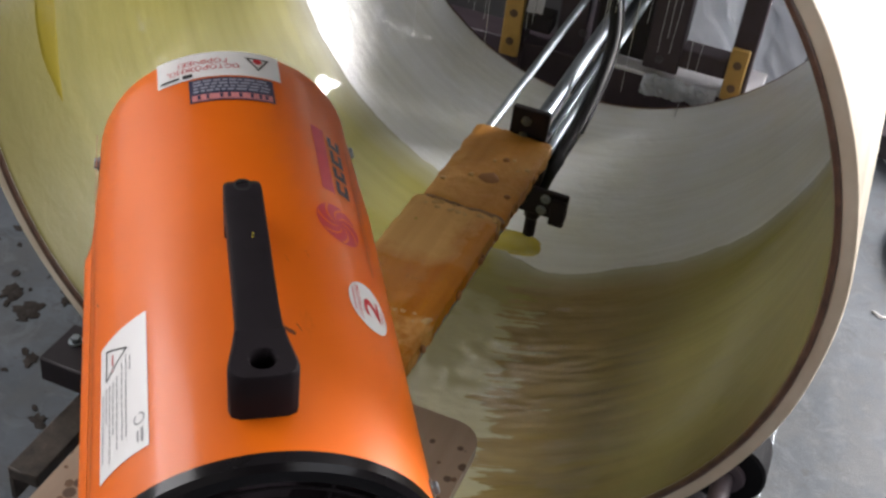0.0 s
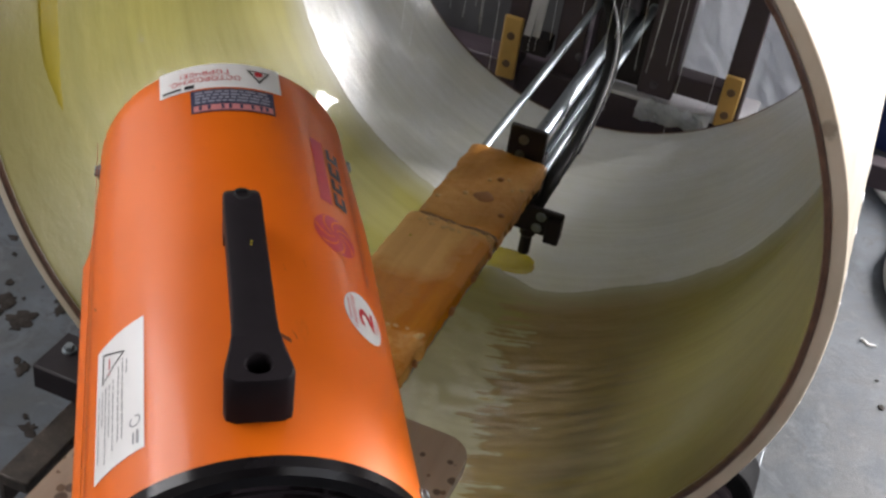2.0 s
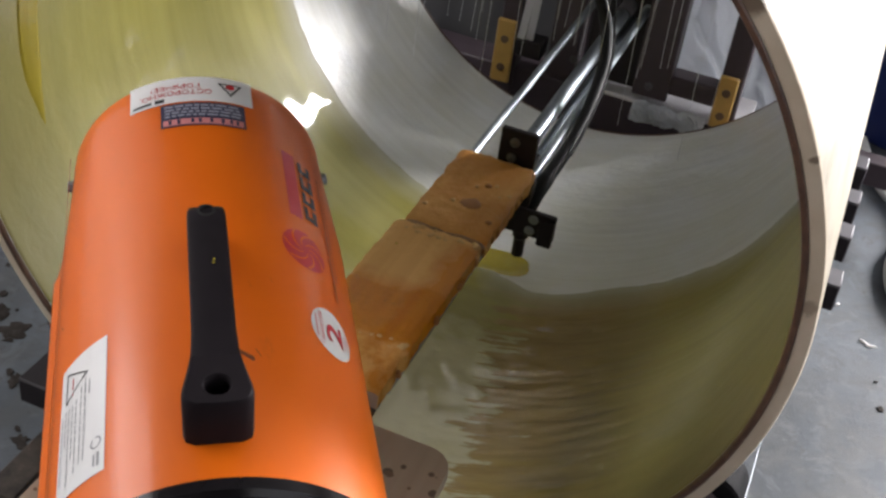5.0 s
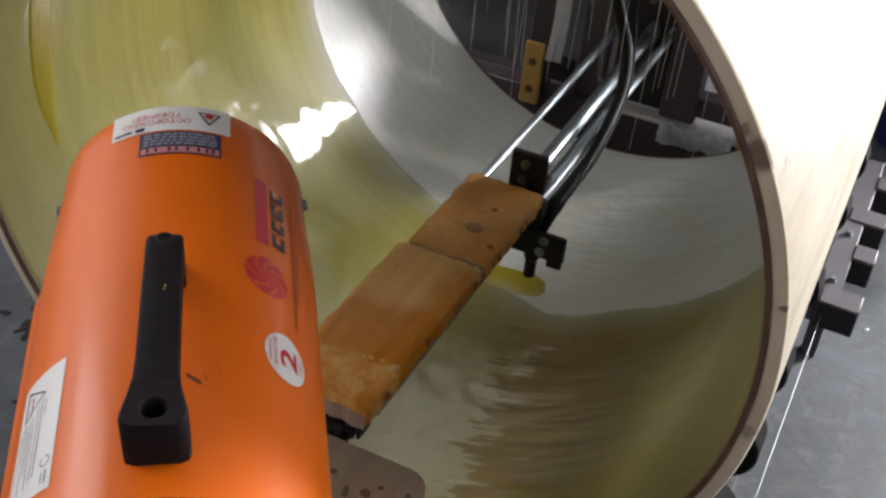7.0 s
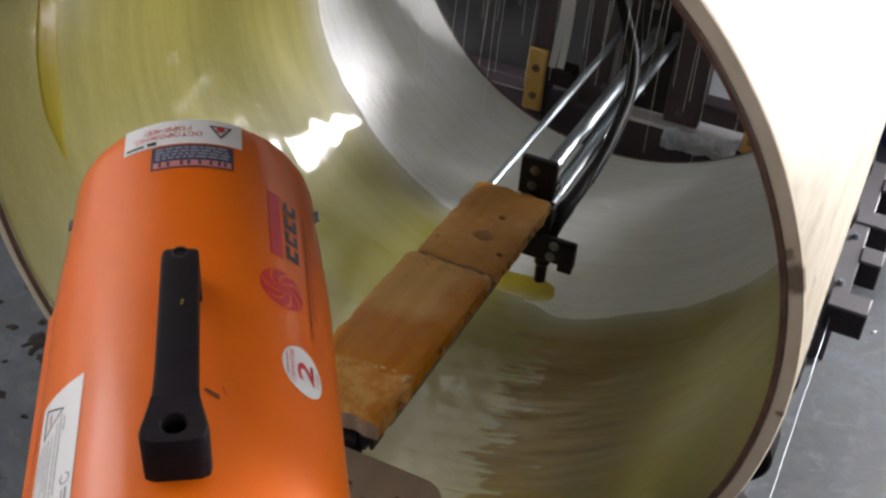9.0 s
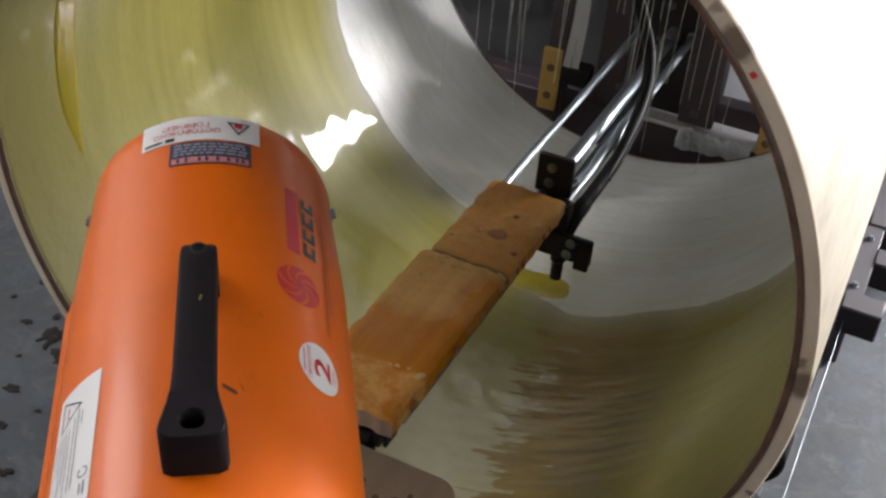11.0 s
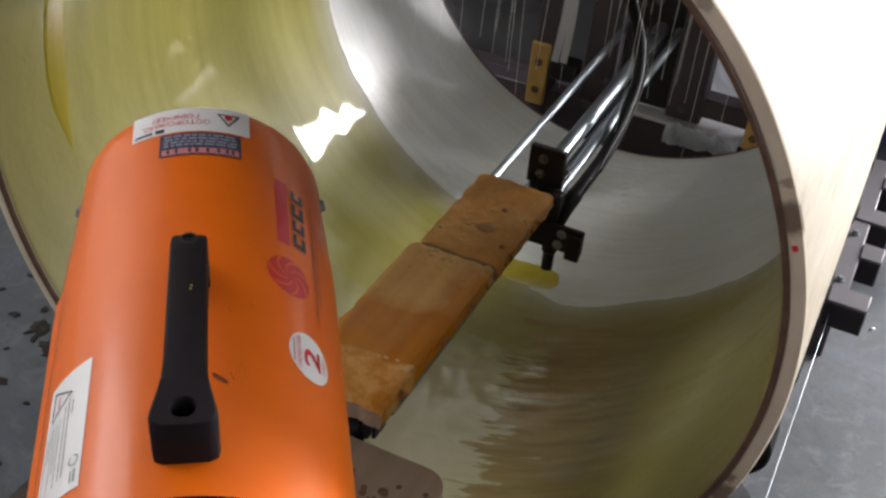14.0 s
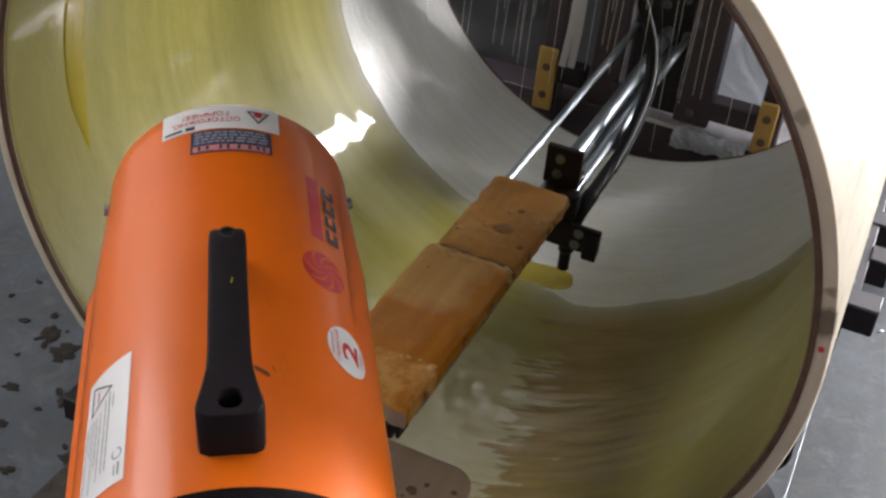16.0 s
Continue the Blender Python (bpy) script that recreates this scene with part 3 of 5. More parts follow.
def build_drum():
    drum = thing("composite_drum", pose(0, 0, H), "pale glass-fibre pipe drum with a raw cut edge, turning on rollers", "drum")
    # outer wall with both cut edges, slightly uneven
    bm = lathe([(R_LAM, 0.001), (R_LAM + 0.002, -0.0005), (R_OUT - 0.005, 0.0), (R_OUT - 0.0015, 0.0012), (R_OUT, 0.005), (R_OUT, 0.3), (R_OUT, 0.61), (R_OUT, 0.92), (R_OUT, LENGTH - 0.003), (R_OUT - 0.003, LENGTH), (R_LAM, LENGTH)], 240, close=False)
    for f in bm.faces:
        c = f.calc_center_median()
        f.material_index = 1 if c.y < 0.0035 or c.y > LENGTH - 0.0035 else 0
    for v in bm.verts:
        a = math.atan2(v.co.x, v.co.z)
        k = 1 + 0.0014 * noise.noise(Vector((math.sin(a) * 6, math.cos(a) * 6, v.co.y * 3)))
        v.co.x *= k
        v.co.z *= k
    part("shell", bm, [SHELL, EDGE], drum)
    bm = lathe([(R_IN - 0.0012, LENGTH - 0.007), (R_IN - 0.0012, LENGTH), (R_LAM + 0.0006, LENGTH + 0.0015), (R_LAM + 0.0006, LENGTH - 0.002)], 200, close=False)
    part("rear_rim", bm, BROWN, drum, "dark brown resin edge")
    bm = lathe([(R_IN - 0.0005, 0.006), (R_IN - 0.0005, 0.001), (R_IN + 0.001, -0.0022), (R_LAM - 0.0005, -0.0024), (R_LAM + 0.0012, -0.0008), (R_LAM + 0.0012, 0.003)], 260, close=False)
    for v in bm.verts:
        a = math.atan2(v.co.x, v.co.z)
        r = math.hypot(v.co.x, v.co.z)
        if r > R_LAM - 0.001:
            k = 1 + 0.0018 * noise.noise(Vector((math.sin(a) * 14, math.cos(a) * 14, 3.0)))
            v.co.x *= k
            v.co.z *= k
    part("front_rim", bm, BROWN, drum, "dark brown resin edge")
    part("lining", wrapped(lambda th, y, t: R_IN - 0.0006, lambda th, t: 0.003 + t * (LENGTH - 0.003), 200, 30), MATTE, drum, "grey-white glass mat lining")

    def blot(name, phi, wide, r0, r1, material, seed):
        bm = bmesh.new()
        n = 14
        c = bm.verts.new((0, 0, 0))
        ring = []
        for k in range(n):
            w = 2 * PI * k / n
            u = noise.noise(Vector((math.cos(w) * 1.4, math.sin(w) * 1.4, seed)))
            q = 1 + 0.35 * u
            r = (r0 + r1) / 2 + (r1 - r0) / 2 * min(1, abs(math.cos(w)) ** 0.5 * q) * (1 if math.cos(w) > 0 else -1)
            a = radians(phi) + radians(wide) / 2 * abs(math.sin(w)) ** 0.5 * q * (1 if math.sin(w) > 0 else -1)
            ring.append(bm.verts.new((r * math.sin(a), -0.0012, r * math.cos(a))))
        a, r = radians(phi), (r0 + r1) / 2
        c.co = (r * math.sin(a), -0.0013, r * math.cos(a))
        for k in range(n):
            bm.faces.new((c, ring[k], ring[(k + 1) % n]))
        part(name, bm, material, drum, "small red paint mark")

    blot("mark", -24.4, 0.7, 0.5105, 0.5165, RED, 2.0)
    return drum


STAIN = simple("dried_resin_stain", (0.125, 0.078, 0.045), 0.6, 0, 0.4, 60, 0.1)
DRUM = build_drum()


SLIDING = []
EDGE_AT = ((0, 0.70), (60, 0.64), (100, 0.60), (118, 0.613), (150, 0.643), (166, 0.632), (174, 0.655), (186, 0.76), (200, 0.810), (234, 0.816), (258, 0.83), (300, 0.77), (360, 0.70))


def resin_edge(th):
    """Where the wet resin ends along the drum, by the angle from the top."""
    th = th % 360
    for (t0, y0), (t1, y1) in zip(EDGE_AT, EDGE_AT[1:]):
        if t0 <= th <= t1:
            u = (th - t0) / (t1 - t0)
            y = y0 + (y1 - y0) * u * u * (3 - 2 * u)
            break
    a = radians(th)
    return y + 0.010 * noise.noise(Vector((math.sin(a) * 4, math.cos(a) * 4, 0.3))) + 0.004 * noise.noise(Vector((math.sin(a) * 22, math.cos(a) * 22, 5.3)))


def build_resin():
    def calm(th, y):
        """Fine unevenness of the coat."""
        a = radians(th)
        return 0.0004 * noise.noise(Vector((math.sin(a) * 6, math.cos(a) * 6, y * 26)))

    def radius(th, y, t):
        if t < 0.001:
            return R_IN - 0.0007
        low = math.exp(-((th - 150) / 15) ** 2) * min(1, max(0, (0.47 - y) / 0.12))
        side = math.exp(-((th - 172) / 10) ** 2) * min(1, max(0, (0.52 - y) / 0.12))
        wave = noise.noise(Vector((th * 0.05, y * 54 + th * 0.03, 1.7))) * 0.8 + noise.noise(Vector((th * 0.16, y * 100, 4.7))) * 0.3
        lump = noise.noise(Vector((th * 0.35, y * 30, 2.2)))
        return R_IN - 0.0016 - low * (0.0022 + 0.0031 * wave) - side * (0.0012 + 0.0014 * lump) - calm(th, y)

    def fresh(th, y, t):
        if t > 0.999:
            return R_IN - 0.0007
        return R_IN - 0.0006 - 0.0014 * min(1, t / 0.3) - calm(th, y)

    lowest = wrapped(radius, lambda th, t: 0.0035 + (0.56 - 0.0035) * t, 540, 220)
    edge = wrapped(fresh, lambda th, t: 0.49 + (resin_edge(th) - 0.49) * t, 360, 60)
    for name, bm, label in (("resin_film", lowest, "wet olive-yellow resin coat spread inside the drum"), ("fresh_resin_film", edge, "fresh wet resin coat with a ragged end creeping along the drum")):
        lay = bm.verts.layers.float.new("to_end")
        for v in bm.verts:
            v[lay] = max(0.0, resin_edge(math.degrees(math.atan2(v.co.x, v.co.z)) % 360) - v.co.y) if bm is edge else 0.2
        ob = solid(name, bm, RESIN, label, "resin", kind="stuff", m=pose(0, 0, H))
        if name == "fresh_resin_film":
            SLIDING.append(ob)

    def dollop(name, th_c, y_c, dth, dy, height, label, seed, taper=0.0, material=None):
        """A low glossy blob of resin lying on the inner wall."""
        bm = bmesh.new()
        n, m = 30, 8
        top = bm.verts.new((0, 0, 0))
        rings = []
        for j in range(1, m + 1):
            ring = []
            q = j / m
            for k in range(n):
                w = 2 * PI * k / n
                u = 1 + 0.22 * noise.noise(Vector((math.cos(w) * 1.6, math.sin(w) * 1.6, seed)))
                along = q * u * math.sin(w)
                lean = 1 - taper * (q * math.cos(w) * 0.5 + 0.5)
                th = th_c + dth * q * u * math.cos(w)
                y = y_c + dy * along * lean
                r = R_IN - 0.0022 - height * (1 - q * q) ** 0.7 if j < m else R_IN - 0.0008
                a = radians(th)
                ring.append(bm.verts.new((r * math.sin(a), y, r * math.cos(a))))
            rings.append(ring)
        a, r = radians(th_c), R_IN - 0.0022 - height
        top.co = (r * math.sin(a), y_c, r * math.cos(a))
        for k in range(n):
            bm.faces.new((top, rings[0][k], rings[0][(k + 1) % n]))
            for p, q in zip(rings, rings[1:]):
                bm.faces.new((p[k], p[(k + 1) % n], q[(k + 1) % n], q[k]))
        return solid(name, bm, material or YELLOW, label, "resin", m=pose(0, 0, H))

    dollop("resin_run", 281, 0.130, 25, 0.021, 0.0009, "thick yellow run of resin on the drum wall", 2.0, 0.1, RUN)
    SLIDING.append(dollop("resin_pool", 181, 0.694, 12.0, 0.046, 0.0016, "fresh yellow resin pool under the nozzle", 5.0, 0.6))


build_resin()


# ---------------------------------------------------------------- the heater
def build_heater():
    hz = 0.215
    n, u = Vector((0.8306, 0.5564, 0.0224)).normalized(), Vector((-0.5563, 0.8272, 0.0793))
    up = n.cross(u).normalized()
    u = up.cross(n)
    big = 1.0313
    mat = Matrix((n * big, u * big, up * big)).transposed().to_4x4()
    mat.translation = Vector((0.0934, -0.3896, 0.0082 + H)) - up * hz * big
    heater = thing("space_heater", mat, "orange cylindrical gas space heater with black carrying handle and stickers", "heater")
    r, sf, sr = 0.1278, 0.3628, -0.1175
    lift = Matrix.Translation((0, 0, hz))

    def put(name, bm, material, label="", parent=heater, smooth=True):
        if parent is heater:
            bm.transform(lift)
        return part(name, bm, material, parent, label, smooth)

    # body tube with rolled ends
    bm = lathe([(r - 0.010, sr + 0.03), (r - 0.006, sr + 0.002), (r - 0.002, sr), (r, sr + 0.002), (r, 0.0), (r, 0.1), (r, 0.2), (r, 0.22), (r, 0.25), (r, 0.28), (r, 0.31), (r, 0.34), (r, sf - 0.004), (r - 0.0008, sf - 0.0015), (r - 0.003, sf), (r - 0.006, sf - 0.002), (r - 0.008, sf - 0.02), (r - 0.012, 0.1)], 128, close=False)
    for v in bm.verts:
        # the sides are drawn in towards the mouth
        v.co.x *= 1 - 0.05 * min(1, max(0, (v.co.y - 0.22) / 0.12)) * (v.co.x / r) ** 2
    put("body", bm, ORANGE, "orange enamelled tube")
    # flue inside the mouth
    put("flue", lathe([(r - 0.028, sf - 0.012), (r - 0.026, sf - 0.010), (r - 0.030, sf - 0.1), (0.001, sf - 0.14)], 64, close=False), DARK, "sooty inner flue")
    # folded seam along one side
    bm = bmesh.new()
    for a0, a1, rr in ((-112, -79, r + 0.0055),):
        cyl_patch(rr, sr + 0.004, 0.205, a0, a1, bm, 4)
        cyl_patch(rr, 0.205, 0.218, a0, a1, bm, 1)
    for v in bm.verts:
        a = math.degrees(math.atan2(v.co.x, v.co.z))
        f = min(1, max(0, (a1 - a) / 5))
        if v.co.y > 0.21:
            f = 0
        k = (r + 0.0004 + (0.0055 - 0.0004) * f) / math.hypot(v.co.x, v.co.z)
        v.co.x *= k
        v.co.z *= k
    put("side_panel", bm, ORANGE, "folded orange side panel")
    put("seam", cyl_patch(r + 0.0007, sr + 0.006, sf - 0.01, -71.5, -70.6, None, 2, 1), SEAM, "dark panel seam")
    # rear ring and fan guard
    put("rear_ring", lathe([(r + 0.0012, sr + 0.0035), (r + 0.0012, sr - 0.006), (r - 0.003, sr - 0.010), (r - 0.014, sr - 0.010), (r - 0.016, sr - 0.004), (r - 0.016, sr + 0.03)], 96, close=False), GLOSSY, "glossy black ring")
    put("liner", lathe([(r - 0.0165, sr + 0.002), (r - 0.0165, sr + 0.09), (0.001, sr + 0.09)], 64, close=False), DARK, "dark inner liner")
    guard = put("fan_guard", lathe([(0.034, sr - 0.017), (0.030, sr - 0.020), (0.001, sr - 0.020)], 32, close=False), PLASTIC, "black wire fan guard")
    for q in range(8):
        rr = 0.040 + 0.0095 * q
        s = sr - 0.017 + 0.008 * (q / 7) ** 2
        b = tube([(rr * math.sin(2 * PI * k / 48), s, rr * math.cos(2 * PI * k / 48)) for k in range(48)] + [(0, s, rr)], 0.0014, 6, None, False)
        b.transform(lift)
        part("guard_wire", b, PLASTIC, guard)
    for k in range(8):
        a = 2 * PI * (k + 0.5) / 8
        b = tube([(q * math.sin(a), sr - 0.0165 + 0.008 * ((q - 0.04) / 0.066) ** 2, q * math.cos(a)) for q in (0.034, 0.06, 0.085, 0.112)], 0.0017, 6)
        b.transform(lift)
        part("guard_wire", b, PLASTIC, guard)
    bm = lathe([(0.024, sr + 0.01), (0.024, sr + 0.04), (0.001, sr + 0.04)], 24)
    fan = put("fan", bm, DARK, "dark fan behind the guard")
    for k in range(5):
        b = bmesh.new()
        vs = []
        for rr, w0, w1 in ((0.022, -0.3, 0.3), (0.06, -0.28, 0.42), (0.103, -0.22, 0.5)):
            a = 2 * PI * k / 5
            vs.append([b.verts.new((rr * math.sin(a + w), hy, rr * math.cos(a + w))) for w, hy in ((w0, sr + 0.012), (w1, sr + 0.034))])
        for p, q in zip(vs, vs[1:]):
            b.faces.new((p[0], p[1], q[1], q[0]))
        b.transform(lift)
        part("blade", b, DARK, fan)

    # handle: a bar on two feet, wide at the rear, with two screw wells
    def section(bm, s, hw, top, low, cr=0.004):
        k = cr
        pts = [(-hw, low), (-hw, top - k), (-hw + k * 0.3, top - k * 0.3), (-hw + k, top), (hw - k, top), (hw - k * 0.3, top - k * 0.3), (hw, top - k), (hw, low)]
        return [bm.verts.new((x, s, z)) for x, z in pts]

    bm = bmesh.new()
    t0 = r + 0.040
    secs = [(0.129, 0.0105, r + 0.018, r - 0.002), (0.1275, 0.012, r + 0.031, r - 0.002), (0.122, 0.0145, r + 0.0375, r - 0.002), (0.114, 0.0150, t0, r - 0.002), (0.100, 0.0152, t0, r - 0.002), (0.097, 0.0152, t0, r + 0.014), (0.090, 0.0152, t0, r + 0.022), (0.06, 0.0153, t0 + 0.001, r + 0.0225), (0.02, 0.0154, t0 + 0.002, r + 0.0225), (-0.015, 0.0157, t0 + 0.001, r + 0.022), (-0.030, 0.0164, t0 + 0.0003, r + 0.018), (-0.0405, 0.0173, t0, r + 0.008)]
    prev = None
    for sec in secs:
        ring = section(bm, *sec)
        if prev:
            for k in range(8):
                bm.faces.new((prev[k], prev[(k + 1) % 8], ring[(k + 1) % 8], ring[k]))
        else:
            bm.faces.new(ring)
        prev = ring
    # rear block with a round well
    outline = [(-0.0172, -0.040), (-0.0188, -0.049), (-0.0208, -0.058), (-0.0226, -0.066), (-0.0236, -0.073), (-0.0220, -0.0795), (-0.0160, -0.0834), (-0.006, -0.0842), (0.006, -0.0842), (0.0160, -0.0834), (0.0220, -0.0795), (0.0236, -0.073), (0.0226, -0.066), (0.0208, -0.058), (0.0188, -0.049), (0.0172, -0.040), (0.006, -0.0400), (-0.006, -0.0400)]
    m = len(outline)
    low = [bm.verts.new((x * 1.02, min(s * 1.0, s), r + (0.012 if s > -0.045 else -0.004))) for x, s in outline]
    mid = [bm.verts.new((x * 1.02, s, t0 - 0.003)) for x, s in outline]
    top = [bm.verts.new((x * (0.93 if s < -0.045 else 0.97), s if s > -0.045 else -0.062 + (s + 0.062) * 0.93, t0)) for x, s in outline]
    hole, well, deep = [], [], []
    for x, s in outline:
        a = math.atan2(s + 0.0665, x)
        c = (0.0088 * math.cos(a), -0.0665 + 0.0088 * math.sin(a))
        hole.append(bm.verts.new((c[0] * 1.15, -0.0665 + (c[1] + 0.0665) * 1.15, t0)))
        well.append(bm.verts.new((*c, t0 - 0.002)))
        deep.append(bm.verts.new((*c, t0 - 0.026)))
    for k in range(m):
        j = (k + 1) % m
        for p, q in ((low, mid), (mid, top), (top, hole), (hole, well), (well, deep)):
            bm.faces.new((p[k], p[j], q[j], q[k]))
    bm.faces.new(deep)
    handle = put("handle", bm, PLASTIC, "black plastic carrying handle")
    b = lathe([(0.0072, 0.0006), (0.0072, 0.0018), (0.0052, 0.0022), (0.0046, -0.0012), (0.0001, -0.0012)], 20, None, "Z", False)
    b.transform(Matrix.Translation((0, 0.1150, t0 - 0.0017)) @ lift)
    part("screw_well", b, HOLE, handle, "dark screw well")
    for sx, s in ((-0.0012, 0.052), (-0.0006, 0.0555)):
        b = bmesh.new()
        bmesh.ops.create_icosphere(b, subdivisions=1, radius=0.0011)
        b.transform(lift @ Matrix.Translation((sx + 0.004, s, t0 + 0.0022)))
        part("fleck", b, YELLOW, handle, "yellow resin fleck")

    # side bolts
    for s, a in ((0.338, 81), (0.338, -81), (-0.092, 72), (-0.092, -88)):
        b = hexbolt(0.0055, 0.0045, "Z")
        b.transform(Matrix.Rotation(radians(a), 4, "Y") @ Matrix.Translation((0, s, r + (0.005 if a == -88 else -0.0062 if s > 0 else 0))))
        put("bolt", b, ZINC, "zinc-plated hex bolt")

    # warning sticker at the mouth: read from the front
    rr = r + 0.0006
    w = put("warning_sticker", cyl_patch(rr, 0.322, 0.3615, -28.5, 23.2, None, 2), PAPER, "white caution sticker with red Cyrillic lettering")

    def upside(sc, ac, rad):
        return lambda x, y: Vector((rad * math.sin(radians(ac) - x / rad), sc - y, rad * math.cos(radians(ac) - x / rad)))

    def onto(parent, name, bm, material):
        bm.transform(lift)
        return part(name, bm, material, parent, "", False)

    for words, size, sc, ac in (("ОСТОРОЖНО,", 0.0098, 0.3375, -9.0), ("ГОРЯЧЕЕ!", 0.0098, 0.3475, -9.0)):
        onto(w, "lettering", text_mesh(words, size, upside(sc, ac, rr + 0.0004)), RED)

    def triangle(parent, sc, ac, size, way, material, thick=0.14, rad=rr + 0.0004):
        """An outlined warning triangle; way is the angle to which its point looks."""
        bm = bmesh.new()
        out = []
        for q in (1.0, 1.0 - thick * 2):
            ring = []
            for k in range(3):
                for f in range(4):
                    a0, a1 = (way + 120 * k, way + 120 * (k + 1))
                    p0 = Vector((math.cos(radians(a0)), math.sin(radians(a0)))) * size * q
                    p1 = Vector((math.cos(radians(a1)), math.sin(radians(a1)))) * size * q
                    p = p0.lerp(p1, f / 4)
                    a = radians(ac) + p.y / rad
                    ring.append(bm.verts.new((rad * math.sin(a), sc + p.x, rad * math.cos(a))))
            out.append(ring)
        for k in range(12):
            bm.faces.new((out[0][k], out[0][(k + 1) % 12], out[1][(k + 1) % 12], out[1][k]))
        onto(parent, "triangle", bm, material)

    def bars(parent, name, rows, material, rad=rr + 0.0004):
        """Short printed bars on the tube: s0, s1, a0, a1 each."""
        for s0, s1, a0, a1 in rows:
            onto(parent, name, cyl_patch(rad, s0, s1, a0, a1, None, 1), material)

    triangle(w, 0.3455, 13.8, 0.0135, 180, INK)
    onto(w, "flame", cyl_disc(rr + 0.0005, 0.3470, 13.8, 0.0042, None, 14), RED)
    bars(w, "emblem", [(0.3245, 0.3300, -17.5, -13.5)], INK)
    bars(w, "print", [(0.3255, 0.3290, -27, -19)], INK)
    b = put("address_sticker", cyl_patch(rr, 0.284, 0.3195, -15.2, 19.2, None, 2), NAVY, "dark blue sticker with pale rows of print")
    rows = []
    rnd = random.Random(4)
    for q in range(4):
        s = 0.2985 + 0.0049 * q
        a = -13.5
        while a < 17:
            d = rnd.uniform(1.4, 4.6)
            rows.append((s, s + 0.0029, a, min(a + d, 17.5)))
            a += d + 0.7
    bars(b, "print", rows, PALEINK)
    bars(b, "band", [(0.2855, 0.2945, -14.2, 18.2)], PINK)
    bars(b, "print", [(0.2870, 0.2932, a, a + 1.2) for a in (-12, -8.5, -3, 0, 4.5, 9, 12.5, 15)], NAVY, rr + 0.0008)

    # maker's marks: plain blocks
    mk = put("maker_mark", cyl_patch(rr - 0.0002, 0.183, 0.274, 34.6, 40.8, None, 2), RED, "red block and dark blocks of a maker's mark")
    s = 0.187
    for d in (0.018, 0.016, 0.019, 0.015):
        bars(mk, "block", [(s, s + d * 0.36, 42.6, 49.6), (s + d * 0.36, s + d, 42.6, 44.6), (s + d * 0.36, s + d, 47.4, 49.6)], INK)
        s += d + 0.0045
    bars(mk, "line", [(0.10, 0.268, 54.5, 55.4), (0.13, 0.25, 57.0, 57.6)], SEAM)
    sw = put("fan_emblem", cyl_disc(rr - 0.0002, 0.141, 39.6, 0.0235), RED, "red round fan emblem")
    for k in range(7):
        onto(sw, "vane", cyl_disc(rr + 0.0003, 0.141, 39.6, 0.0226, None, 4, 360 * k / 7, 360 * k / 7 + 11, 0.004, 70), ORANGE)
    gs = put("guarantee_sticker", cyl_disc(rr, 0.0525, 47.6, 0.0262, None, 40, 0, 360, 0, 0, 0.90), PAPER, "white round guarantee sticker with a red 2")

    def along(sc, ac, rad, widen=1.0):
        return lambda x, y: Vector((rad * math.sin(radians(ac) - y / rad), sc + x * widen, rad * math.cos(radians(ac) - y / rad)))

    onto(gs, "lettering", text_mesh("2", 0.027, along(0.0525, 49.0, rr + 0.0005, 1.75), 0.018), RED)
    onto(gs, "lettering", text_mesh("ГАРАНТИЯ", 0.0068, along(0.0525, 41.9, rr + 0.0005)), RED)
    onto(gs, "lettering", text_mesh("ГОДА", 0.0060, along(0.0525, 55.3, rr + 0.0005)), RED)
    bars(gs, "print", [(0.040, 0.065, 39.0, 39.7)], PINK)

    ins = put("instruction_sticker", cyl_patch(rr, -0.0775, 0.0505, -61.6, -37.0, None, 3), PAPER, "white instruction sticker with a warning triangle and rows of print")
    triangle(ins, 0.026, -53.5, 0.0185, 0 + 90, INK, 0.07)
    bars(ins, "print", [(0.020, 0.031, -53.8, -53.2), (0.0145, 0.0165, -53.9, -53.1)], RED)
    rows = []
    for a, s0, s1 in ((-59.6, -0.062, 0.004), (-57.4, -0.030, 0.004), (-55.4, -0.068, 0.004), (-53.3, -0.046, 0.004), (-51.2, -0.062, 0.006), (-48.6, -0.058, 0.014), (-46.6, -0.058, 0.020), (-44.6, 0.002, 0.016)):
        q = s0
        while q < s1 - 0.002:
            d = rnd.uniform(0.004, 0.012)
            rows.append((q, min(q + d, s1), a, a + 0.42))
            q += d + 0.0013
    bars(ins, "print", rows, GREYINK)
    onto(ins, "emblem", cyl_disc(rr + 0.0004, -0.050, -40.6, 0.0052, None, 18, 0, 320, 0.0040), GREYINK)
    bars(ins, "emblem", [(-0.071, -0.059, -40.0, -39.1), (-0.070, -0.060, -41.6, -41.0)], GREYINK)

    # scratches and soot marks
    for s, a, d, wide in ((-0.002, 10.5, 0.0035, 5.5), (0.0012, 14.6, 0.0012, 1.6), (0.075, 14, 0.001, 0.8), (0.085, 22, 0.001, 0.7), (0.11, -66, 0.002, 2.0)):
        b = bmesh.new()
        k = 10
        ring = [(s + d * math.sin(2 * PI * i / k) * (1 + 0.4 * math.cos(5 * i)) - 0.004 * math.cos(2 * PI * i / k), a + wide / 2 * math.cos(2 * PI * i / k)) for i in range(k)]
        b.faces.new([b.verts.new((rr * math.sin(radians(q)), p, rr * math.cos(radians(q)))) for p, q in ring])
        put("scuff", b, SOOT, "dark scuff")
